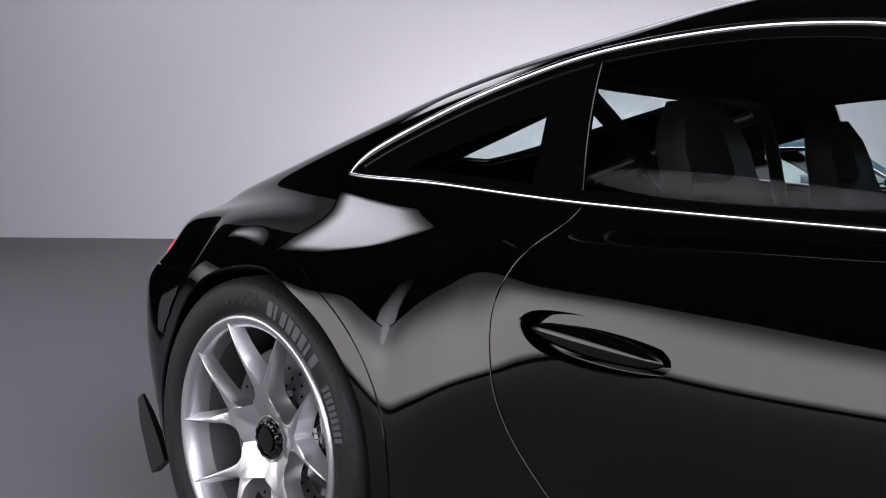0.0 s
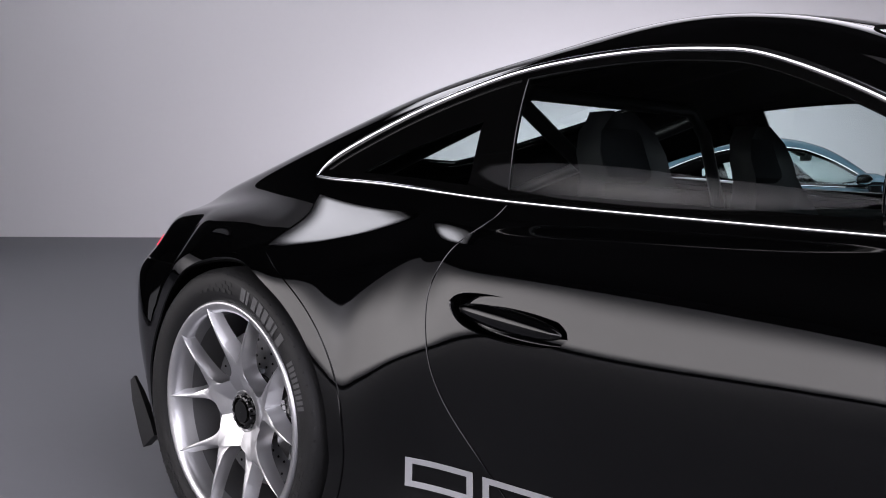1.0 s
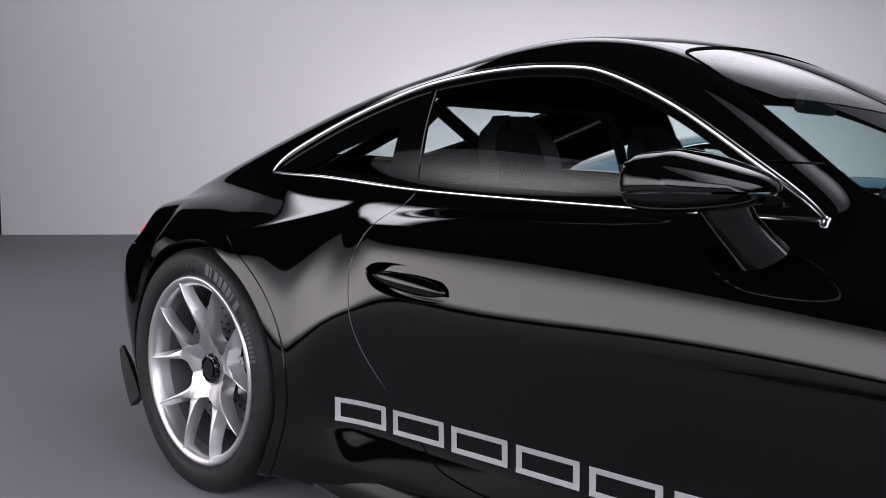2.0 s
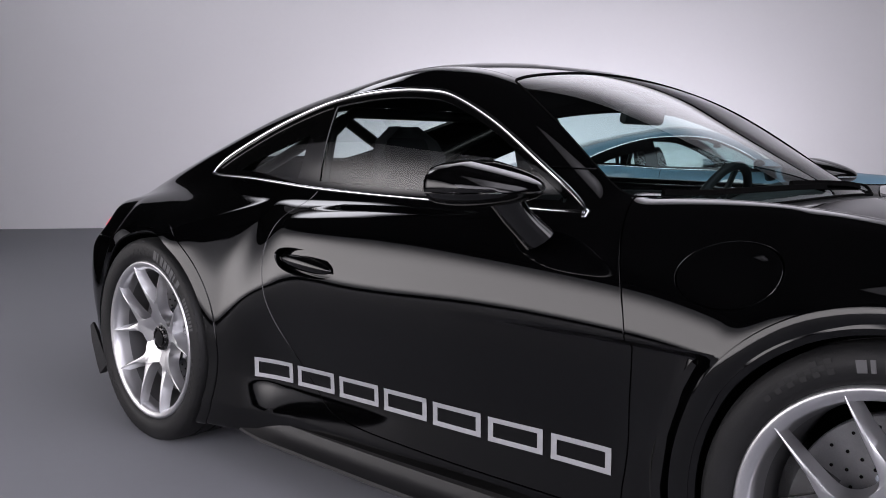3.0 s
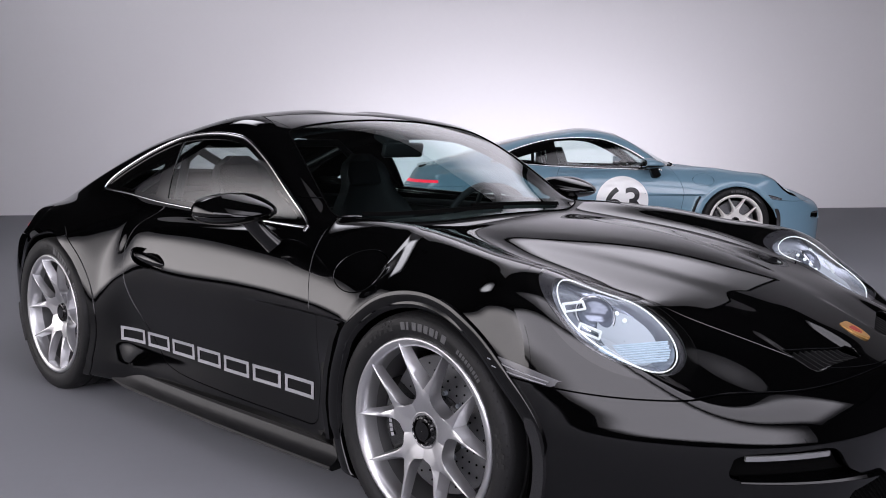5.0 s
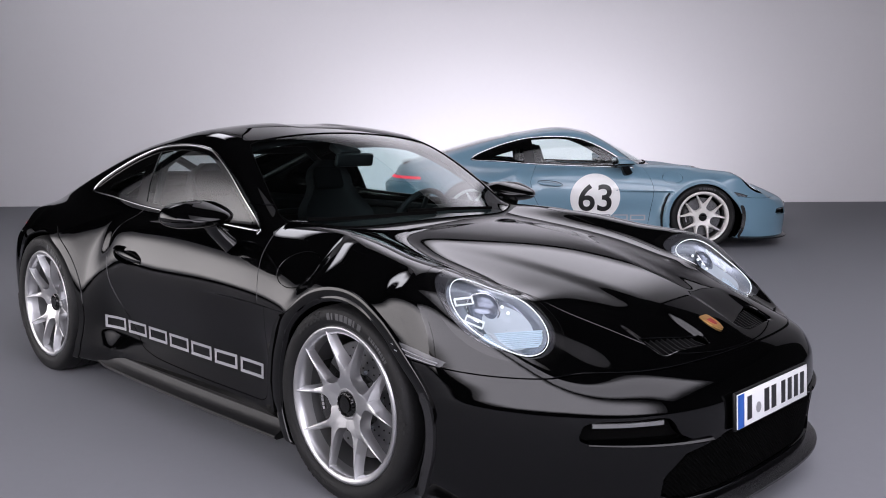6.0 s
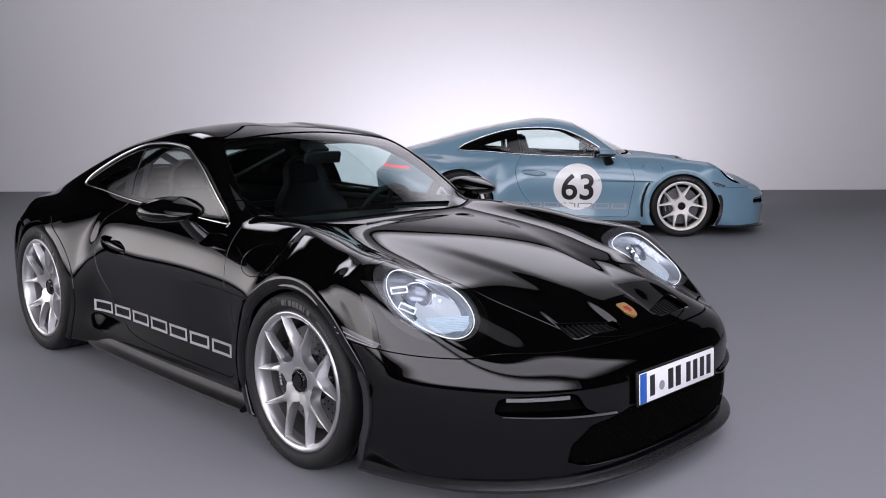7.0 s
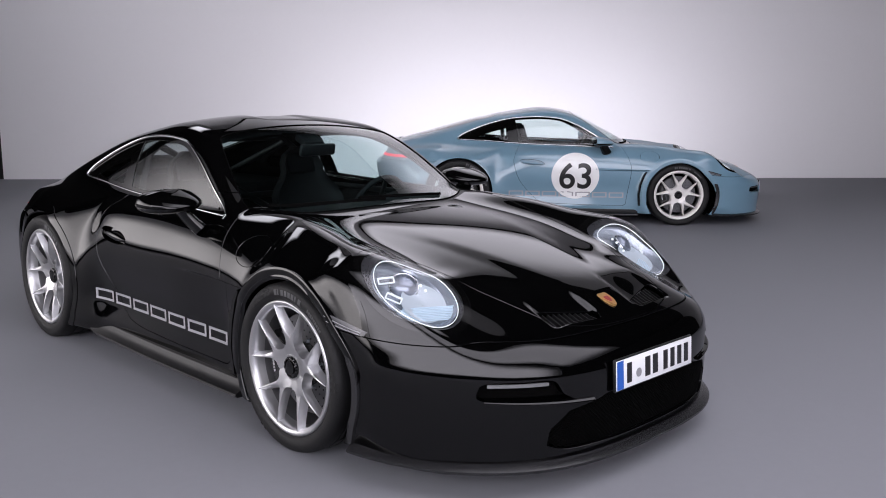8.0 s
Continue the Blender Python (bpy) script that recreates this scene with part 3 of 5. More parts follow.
REGIONS = {
    "glazing": lambda p: np.where(np.abs(p[:, 1]) > 0.45, inside(GLASS_LINE, p[:, 0], p[:, 2]), 0.06),
    "screen": lambda p: np.where(p[:, 2] > 0.8, inside(SCREEN_LINE, p[:, 0], p[:, 1]), 0.06),
    "rear_screen": lambda p: np.where(p[:, 2] > 0.85, inside(REAR_LINE, p[:, 0], p[:, 1]), 0.06),
    "door": lambda p: np.where(np.abs(p[:, 1]) > 0.5, inside(DOOR_LINE, p[:, 0], p[:, 2]), 0.06),
    "hood": lambda p: np.where(p[:, 2] > 0.45, inside(HOOD_LINE, p[:, 0], p[:, 1]), 0.06),
    "vent": lambda p: np.where(p[:, 2] > 0.45, inside(VENT_LINE, p[:, 0], np.abs(p[:, 1])), 0.06),
    "grille": lambda p: np.where(p[:, 0] > 0.7, inside(GRILLE_LINE, p[:, 1], p[:, 2]), 0.06),
    "slot": lambda p: np.where(p[:, 0] > 0.5, inside(SLOT_LINE, np.abs(p[:, 1]), p[:, 2]), 0.06),
    "handle": lambda p: np.where(np.abs(p[:, 1]) > 0.5, inside(HANDLE_LINE, p[:, 0], p[:, 2]), 0.06),
    "quarter_open": lambda p: np.where(np.abs(p[:, 1]) > 0.45, inside(QUARTER_OPEN, p[:, 0], p[:, 2]), 0.06),
    "marker": lambda p: np.where(np.abs(p[:, 1]) > 0.6, inside(MARKER_LINE, p[:, 0], p[:, 2]), 0.06),
    "lamp": lambda p: lamp_line(p),
    "flap": lambda p: np.where(p[:, 1] < -0.5, ellipse(p, -0.325, 0.765, 0.106, 0.060), 0.1),
    "bumper": lambda p: np.where(p[:, 0] > 0.1, p[:, 2] - BUMPER_Z(p[:, 0]), 0.1),
    "arch_front": lambda p: np.where(np.abs(p[:, 1]) > 0.55, np.hypot(p[:, 0] - WHEEL_F[0] - arch_shift(p[:, 0], p[:, 2]), p[:, 2] - WHEEL_F[1]) - ARCH_F, 0.1),
    "arch_rear": lambda p: np.where(np.abs(p[:, 1]) > 0.55, np.hypot(p[:, 0] - WHEEL_R[0], p[:, 2] - WHEEL_R[1]) - ARCH_R, 0.1),
    "pillar": lambda p: p[:, 0] + 1.785 + 0.17 * (p[:, 2] - 0.89),
    "tail_lamp": lambda p: np.maximum(np.abs(p[:, 2] - 0.748) - 0.014, p[:, 0] + 3.035),
    "rear_bumper": lambda p: np.where(p[:, 0] < -2.6, p[:, 2] - 0.70, 0.1),
    "roof": lambda p: np.where(p[:, 2] > 0.95, np.abs(p[:, 1]) - (0.515 - 0.13 * step(-2.0, -2.6, p[:, 0])), 0.1),
}
GAP = 0.0021
LINES = {"glazing": (0.0, -0.015, -0.030), "screen": (0.0, -0.004), "rear_screen": (0.0, -0.045), "door": (GAP, -GAP), "hood": (GAP, -GAP), "vent": (0.0,), "grille": (0.0,),
         "slot": (0.0,), "marker": (0.0,), "quarter_open": (0.0,), "roof": (0.0014, -0.0014), "handle": (0.0,), "lamp": (0.009, -0.008), "flap": (0.0014, -0.0014), "bumper": (GAP, -GAP), "arch_front": (0.0, 0.040), "arch_rear": (0.0, 0.036),
         "pillar": (0.009, -0.009), "tail_lamp": (0.0,), "rear_bumper": (GAP, -GAP)}
p_skin, t_skin = net()
p_skin, t_skin = split(p_skin, t_skin, p_skin[:, 1].copy())
p_skin[np.abs(p_skin[:, 1]) < 3e-4, 1] = 0
t_skin = t_skin[p_skin[t_skin].mean(1)[:, 1] < 0]
for line, offsets in LINES.items():
    for off in offsets:
        p_skin, t_skin = split(p_skin, t_skin, REGIONS[line](p_skin) - off)
mid = p_skin[t_skin].mean(1)
D = {k: fn(mid) for k, fn in REGIONS.items()}
area = np.full(len(mid), "quarter", dtype=object)
area[mid[:, 0] > -0.9] = "fender"
area[(mid[:, 2] > 0.89) & (mid[:, 0] < -0.4)] = "quarter"
area[(mid[:, 2] > 0.97) & (mid[:, 0] > -2.5)] = "rail"
area[(mid[:, 2] > 0.95) & (D["roof"] < 0.0014)] = "gap"
area[(mid[:, 2] > 0.95) & (D["roof"] < -0.0014)] = "roof"
area[(mid[:, 2] > 0.80) & (mid[:, 0] > -0.78) & (mid[:, 0] < -0.36) & (np.abs(mid[:, 1]) < 0.655)] = "cowl"
area[(D["rear_bumper"] < -GAP) & (mid[:, 0] < -2.6)] = "rear_bumper"
area[(np.abs(D["rear_bumper"]) < GAP) & (mid[:, 0] < -2.6)] = "gap"
area[D["door"] < GAP] = "gap"
area[D["door"] < -GAP] = "door"
area[D["hood"] < GAP] = "gap"
area[D["hood"] < -GAP] = "hood"
ahead = (mid[:, 0] > 0.1) & (D["hood"] >= GAP)
area[ahead & (D["bumper"] < GAP)] = "gap"
area[ahead & (D["bumper"] < -GAP)] = "bumper"
area[D["flap"] < 0.0014] = "gap"
area[D["flap"] < -0.0014] = "flap"
area[D["lamp"] < 0.009] = "lamp_ring"
area[D["lamp"] < -0.008] = "lens"
area[D["vent"] < 0] = "vent"
area[D["marker"] < 0] = "marker"
area[D["grille"] < 0] = "grille"
area[D["slot"] < 0] = "slot"
area[D["handle"] < 0] = "handle_cup"
area[(D["arch_front"] < 0.040) & (D["marker"] > 0)] = "flare_front"
area[D["arch_rear"] < 0.036] = "flare_rear"
area[D["screen"] < 0] = "screen_seal"
area[D["screen"] < -0.004] = "screen"
area[D["rear_screen"] < 0] = "rear_seal"
area[D["rear_screen"] < -0.045] = "rear_screen"
area[D["glazing"] < 0] = "chrome"
area[D["glazing"] < -0.015] = "glass_edge"
inner = D["glazing"] < -0.030
area[inner & (D["pillar"] > 0)] = "door_glass"
area[inner & (D["pillar"] <= 0)] = "quarter_glass"
area[inner & (D["pillar"] <= 0) & (D["quarter_open"] > 0)] = "quarter_frit"
area[(D["glazing"] < -0.015) & (np.abs(D["pillar"]) < 0.009)] = "glass_edge"
area[D["tail_lamp"] < 0] = "tail_lamp"
area[(D["arch_front"] < 0) | (D["arch_rear"] < 0)] = "arch"
n_skin = slope(p_skin)
n_skin /= np.linalg.norm(n_skin, axis=1)[:, None]


def panel(name, kinds, mat, parent, label="", sides=(1, -1), lift=0.0, flange=0.010):
    """One panel cut out of the skin, with its edges turned inwards."""
    pick = t_skin[np.isin(area, kinds)]
    used, tri = np.unique(pick, return_inverse=True)
    tri = tri.reshape(-1, 3)
    P, N, F = [], [], []
    for s in sides:
        flip = np.array([1, s, 1])
        p, n = p_skin[used] * flip, n_skin[used] * flip
        p = p + n * lift
        t = tri if s == 1 else tri[:, ::-1]
        base = sum(len(q) for q in P)
        P.append(p), N.append(n), F.append(t + base)
        if flange:
            e = np.concatenate([t[:, [0, 1]], t[:, [1, 2]], t[:, [2, 0]]])
            keys, inv, cnt = np.unique(np.sort(e, 1), axis=0, return_inverse=True, return_counts=True)
            rim = e[cnt[inv.reshape(-1)] == 1]
            rim = rim[~((np.abs(p[rim[:, 0], 1]) < 1e-3) & (np.abs(p[rim[:, 1], 1]) < 1e-3))]
            if len(rim):
                q, ids = np.unique(rim, return_inverse=True)
                ids = ids.reshape(-1, 2)
                out = np.zeros((len(q), 3))
                d = np.cross(p[rim[:, 1]] - p[rim[:, 0]], n[rim[:, 0]])
                for k in (0, 1):
                    np.add.at(out, ids[:, k], d)
                out /= np.maximum(np.linalg.norm(out, axis=1), 1e-9)[:, None]
                base = sum(len(v) for v in P)
                P += [p[q], p[q] - n[q] * flange]
                N += [out * 0.8 + n[q] * 0.6, out]
                m = len(q)
                F += [np.stack([ids[:, 1] + base, ids[:, 0] + base, ids[:, 0] + base + m], 1), np.stack([ids[:, 1] + base, ids[:, 0] + base + m, ids[:, 1] + base + m], 1)]
    P, N, F = np.concatenate(P), np.concatenate(N), np.concatenate(F)
    N = N / np.maximum(np.linalg.norm(N, axis=1), 1e-9)[:, None]
    return mesh_object(name, P.tolist(), F.tolist(), mat, parent, label, N.tolist())


def surface(x, z, side=-1):
    """The skin's half width at a place on the flank."""
    y = np.full(np.shape(x), 1.05)
    for _ in range(60):
        y = y - np.clip(skin(np.asarray(x, float), y, np.asarray(z, float)), -0.02, 0.02)
    return side * y

# ---------------------------------------------------------------- wheels
def strip_on_tyre(bm, r0, r1, a0, a1, y0, y1, n=4, thick=0.0012):
    """A raised patch on a tyre's sidewall between two radii and two angles (degrees)."""
    rows = []
    for i in range(n + 1):
        a = radians(a0 + (a1 - a0) * i / n)
        rows.append([bm.verts.new((r * math.cos(a), y - d, r * math.sin(a))) for r, y in ((r0, y0), (r1, y1)) for d in (0, thick)])
    for p, q in zip(rows, rows[1:]):
        for j, k in ((0, 1), (1, 3), (3, 2), (2, 0)):
            bm.faces.new((p[j], p[k], q[k], q[j]))
    bm.faces.new((rows[0][0], rows[0][1], rows[0][3], rows[0][2]))
    bm.faces.new((rows[-1][0], rows[-1][2], rows[-1][3], rows[-1][1]))


def build_wheel(parent, tyre_r, width, rim_r, disc_r, turn, mark_at, caliper_at, dish, lacquer):
    """A forged ten-arm wheel with its tyre and brake; the outer side looks to -y, the sidewall's face lies at y = 0."""
    R = rim_r
    bm = bmesh.new()
    lathe(bm, [(R + 0.004, 0.030), (R + 0.003, 0.010), (R - 0.001, 0.004), (R - 0.007, 0.003), (R - 0.022, 0.011), (R - 0.026, 0.018), (R - 0.028, 0.034), (R - 0.033, 0.060), (R - 0.020, 0.060)], 96, closed=True)
    wheel = part("wheel", bm, lacquer, parent, sharp=50)
    bm = bmesh.new()
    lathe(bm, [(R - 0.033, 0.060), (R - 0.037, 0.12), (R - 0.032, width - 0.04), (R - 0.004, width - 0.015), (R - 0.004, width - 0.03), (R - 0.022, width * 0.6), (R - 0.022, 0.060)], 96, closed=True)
    part("barrel", bm, BARREL, wheel, "grey inner barrel with shade put into its colour", sharp=50)
    # tyre
    r = tyre_r
    bm = bmesh.new()
    prof = [(R - 0.002, 0.030), (R + 0.001, 0.012), (R + 0.006, 0.006), (R + 0.018, -0.002), (R + 0.034, -0.0045), (r - 0.028, -0.0045), (r - 0.014, 0.000), (r - 0.006, 0.009), (r - 0.0015, 0.024), (r, 0.042)]
    for g in (0.26, 0.44, 0.62, 0.80):
        y = width * g
        prof += [(r, y - 0.006), (r - 0.006, y - 0.004), (r - 0.006, y + 0.004), (r, y + 0.006)]
    prof += [(r, width - 0.045), (r - 0.0015, width - 0.028), (r - 0.014, width - 0.005), (R + 0.03, width + 0.003), (R, width - 0.01), (R - 0.006, width - 0.03)]
    lathe(bm, prof, 120)
    tyre = part("tyre", bm, RUBBER, wheel, "black low-profile tyre with raised sidewall marks", sharp=40)
    # sidewall marks: a row of plain bars, a finer row, and chequered patches
    a, b = R + 0.024, r - 0.026
    for k in range(17):
        bm = bmesh.new()
        if k < 8:
            c = mark_at + 15 - k * 4.3
            strip_on_tyre(bm, a, b, c, c - (1.6 if k in (1, 6) else 3.2), -0.0043, -0.0043)
        else:
            c = mark_at - 27 - (k - 8) * 2.3
            strip_on_tyre(bm, a + 0.004, b - 0.005, c, c - 1.5, -0.0043, -0.0043, 2)
        part("sidewall_bar", bm, RUBBER_MARK, wheel, "raised grey sidewall bar")
    bm = bmesh.new()
    for start in (mark_at + 22, mark_at + 150, mark_at - 90):
        for k in range(11):
            for row in range(3):
                if (k + row) % 2 == 0 and row < 3 - k // 4:
                    c, q = start + k * 2.4, R + 0.026 + row * 0.0095
                    strip_on_tyre(bm, q, q + 0.0092, c, c + 2.3, -0.0044, -0.0044, 1, 0.0009)
    tagged(part("chequer_pattern", bm, RUBBER_DARK, wheel, "dull black chequered sidewall blocks"), kind="stuff")
    # thin dark strips on the shoulder, put there for the shade in tread notches
    bm = bmesh.new()
    for k in range(72):
        c = k * 5 + 1.5
        strip_on_tyre(bm, r - 0.013, r - 0.002, c, c + 0.9, 0.0004, 0.0215, 1, 0.0009)
    tagged(part("tread_pattern", bm, RUBBER_DARK, wheel), kind="stuff")
    # five forked spokes: knife-edged arms with broad sloping sides, and round-bottomed windows between them
    k = R / 0.271
    a, q = np.linspace(0, 1, 25), np.arange(9) / 8
    u_face = np.stack([curve(q, [0.083, 0.0845, 0.091, 0.103, 0.125, 0.160, 0.200, 0.235, 0.2505])(a), curve(q, [0, 0.016, 0.030, 0.041, 0.0485, 0.0545, 0.061, 0.067, 0.0705])(a)], 1)
    u_base = np.stack([curve(q, [0.094, 0.0955, 0.101, 0.111, 0.131, 0.164, 0.202, 0.236, 0.250])(a), curve(q, [0, 0.0145, 0.0265, 0.0365, 0.0440, 0.0505, 0.0575, 0.0640, 0.0675])(a)], 1)
    q = np.arange(8) / 7
    v_face = np.stack([curve(q, [0.122, 0.131, 0.145, 0.162, 0.180, 0.200, 0.2295, 0.2443])(a), curve(q, [0, 0.0085, 0.0205, 0.035, 0.047, 0.0595, 0.0785, 0.0865])(a)], 1)
    v_base = np.stack([curve(q, [0.142, 0.150, 0.162, 0.177, 0.192, 0.210, 0.234, 0.245])(a), curve(q, [0, 0.0075, 0.0175, 0.0300, 0.0410, 0.0535, 0.0690, 0.0760])(a)], 1)
    u_face = np.concatenate([[(0.045, 0), (0.062, 0)], u_face])
    v_face = np.concatenate([[(0.045, 0), (0.085, 0)], v_face])

    def arm_half(bm, mid_a, side):
        """Half a forked spoke: from the middle of its stem to the middle of the window beside it."""
        def place(p, down, off):
            r_, ang = math.hypot(*p) * k, math.atan2(p[1], p[0])
            ang = mid_a + side * (radians(36) - ang if off else ang)
            return Vector((r_ * math.cos(ang), 0.007 + dish * (1 - r_ / R) ** 2 + down, r_ * math.sin(ang)))
        rows = []
        for j, (pu, pv) in enumerate(zip(u_face, v_face)):
            u, v = place(pu, 0.0028, True), place(pv, 0.0028, False)
            row = []
            for t in (0, 0.16, 0.5, 0.84, 1):
                p = u.lerp(v, t)
                p.y -= 0.0028 * (1.0 if 0 < t < 1 else 0.0) + (0.0012 if t == 0.5 and j > 8 else 0.0)
                row.append(p)
            if j < 2:
                row[0].y -= 0.0028
            if j < 3:
                row[-1].y -= 0.0028
            deep = 0.046 - 0.018 * j / 26
            if j >= 2:
                bu, bv = place(u_base[j - 2], deep, True), place(v_base[j - 2], deep, False)
                row = [bu, u.lerp(bu, 0.5) + Vector((0, 0.006, 0))] + row + [v.lerp(bv, 0.5), bv]
            rows.append([bm.verts.new(p) for p in row])
        for p, q_ in zip(rows, rows[1:]):
            p, q_ = (p, q_) if len(p) == len(q_) else (p, q_[2:-2])
            for c in range(len(p) - 1):
                bm.faces.new((p[c], p[c + 1], q_[c + 1], q_[c]))

    for n in range(5):
        bm = bmesh.new()
        for side in (-1, 1):
            arm_half(bm, radians(turn + 72 * n), side)
        bmesh.ops.remove_doubles(bm, verts=bm.verts, dist=1e-5)
        bmesh.ops.dissolve_degenerate(bm, dist=1e-6, edges=bm.edges)
        part("spoke", bm, lacquer, wheel, sharp=32)
    hub_y = 0.007 + dish * (1 - 0.05 / R) ** 2
    bm = bmesh.new()
    lathe(bm, [(0.0, hub_y + 0.08), (0.066, hub_y + 0.08), (0.072, hub_y + 0.04), (0.062, hub_y + 0.006), (0.056, hub_y - 0.0008), (0.0505, hub_y - 0.0016), (0.0475, hub_y + 0.001), (0.0465, hub_y + 0.012), (0.0, hub_y + 0.012)], 48)
    part("hub", bm, lacquer, wheel, sharp=30)
    # centre lock with a notched edge
    bm = bmesh.new()
    rows = []
    for i in range(72):
        a = 2 * math.pi * i / 72
        q = 0.0445 if i % 6 < 4 else 0.041
        rows.append([bm.verts.new((d * math.cos(a), hub_y + y, d * math.sin(a))) for d, y in ((q, 0.014), (q, -0.006), (q - 0.004, -0.011), (0.036, -0.012), (0.033, -0.006), (0.028, -0.006), (0.0265, -0.012), (0.012, -0.013), (0.0005, -0.013))])
    for p, q in zip(rows, rows[1:] + rows[:1]):
        for j in range(8):
            bm.faces.new((p[j], q[j], q[j + 1], p[j + 1]))
    part("centre_lock", bm, GLOSS_BLACK, wheel, "black notched centre lock", sharp=30)
    # brake
    bm = bmesh.new()
    lathe(bm, [(0.085, 0.105), (disc_r - 0.003, 0.105), (disc_r, 0.108), (disc_r, 0.136), (disc_r - 0.003, 0.139), (0.085, 0.139)], 80, closed=True)
    disc = part("brake_disc", bm, DISC, wheel, "grey drilled ceramic brake disc", sharp=30)
    # dark discs laid on the face for the shade inside its drilled holes
    bm = bmesh.new()
    for k in range(24):
        for j in range(4):
            a, q = radians(15 * k + j * 5.5), 0.112 + j * (disc_r - 0.125) / 3.4
            bmesh.ops.create_cone(bm, cap_ends=True, segments=8, radius1=0.0032, radius2=0.0032, depth=0.003, matrix=Matrix.Translation((q * math.cos(a), 0.1045, q * math.sin(a))) @ pose(0, 0, 0, 90))
    tagged(part("disc_drilling", bm, SHELL_BLACK, wheel, "dark discs for the shade in the drilled holes"), kind="stuff")
    bm = bmesh.new()
    lathe(bm, [(0.03, 0.082), (0.078, 0.086), (0.090, 0.102), (0.09, 0.14)], 48)
    part("disc_bell", bm, CALIPER, wheel)
    bm = bmesh.new()
    for k in range(10):
        a = radians(36 * k + 10)
        bmesh.ops.create_cone(bm, cap_ends=True, segments=10, radius1=0.0085, radius2=0.0065, depth=0.014, matrix=Matrix.Translation((0.098 * math.cos(a), 0.100, 0.098 * math.sin(a))) @ pose(0, 0, 0, 90))
    tagged(part("bolt_ring", bm, REFLECTOR, wheel, "bright disc bolts"), kind="stuff")
    bm = bmesh.new()
    rows = []
    for i in range(13):
        t = i / 12
        a = radians(caliper_at - 34 + 68 * t)
        q = 0.012 * math.sin(math.pi * t)
        rows.append([bm.verts.new((d * math.cos(a), y, d * math.sin(a))) for d, y in ((disc_r - 0.075, 0.098), (disc_r - 0.070, 0.078 - q), (disc_r - 0.012, 0.072 - q), (disc_r + 0.016, 0.084), (disc_r + 0.020, 0.15), (disc_r - 0.07, 0.16))])
    for p, q in zip(rows, rows[1:]):
        for j in range(6):
            bm.faces.new((p[j], p[(j + 1) % 6], q[(j + 1) % 6], q[j]))
    bm.faces.new(rows[0]), bm.faces.new(rows[-1][::-1])
    part("caliper", bm, CALIPER, wheel, "gloss black brake caliper", sharp=30)
    bm = bmesh.new()
    for k in range(7):
        a0 = caliper_at + 15 - k * 4.4
        strip_on_tyre(bm, disc_r - 0.036, disc_r - 0.024, a0, a0 - 3.4, 0.0608, 0.0608, 1)
    tagged(part("caliper_print", bm, LETTER, wheel, "small grey bars on the caliper"), kind="stuff")
    return wheel


def wheels(parent, lacquer):
    for (ax, az), out, args in ((WHEEL_F, 0.958, (0.343, 0.255, 0.271, 0.205, 16, 86, 185, 0.036, lacquer)), (WHEEL_R, 0.957, (0.361, 0.315, 0.279, 0.195, 16, 60, 5, 0.078, lacquer))):
        wheel = build_wheel(parent, *args)
        wheel.matrix_basis = pose(ax, -out, az)
        other = wheel.copy()
        scene.collection.objects.link(other)
        other.matrix_basis = pose(ax, out, az, 0, 0, 180)
        for o in wheel.children:
            c = o.copy()
            scene.collection.objects.link(c)
            c.parent = other


# ---------------------------------------------------------------- body parts
def lamp_point(u, v, n, s):
    p = LAMP_AT + LAMP_U * u + LAMP_V * v + LAMP_N * n
    return Vector((p[0], p[1] * (1 if s < 0 else -1), p[2]))


def lamp_skin(u, v, drop=0.0):
    """How far out of the headlight's middle plane the lens lies."""
    u, v = np.asarray(u, float), np.asarray(v, float)
    n = np.zeros(u.shape)
    for _ in range(40):
        p = LAMP_AT + u[..., None] * LAMP_U + v[..., None] * LAMP_V + n[..., None] * LAMP_N
        n = n - np.clip(skin(p[..., 0], p[..., 1], p[..., 2]), -0.02, 0.02)
    return n - drop


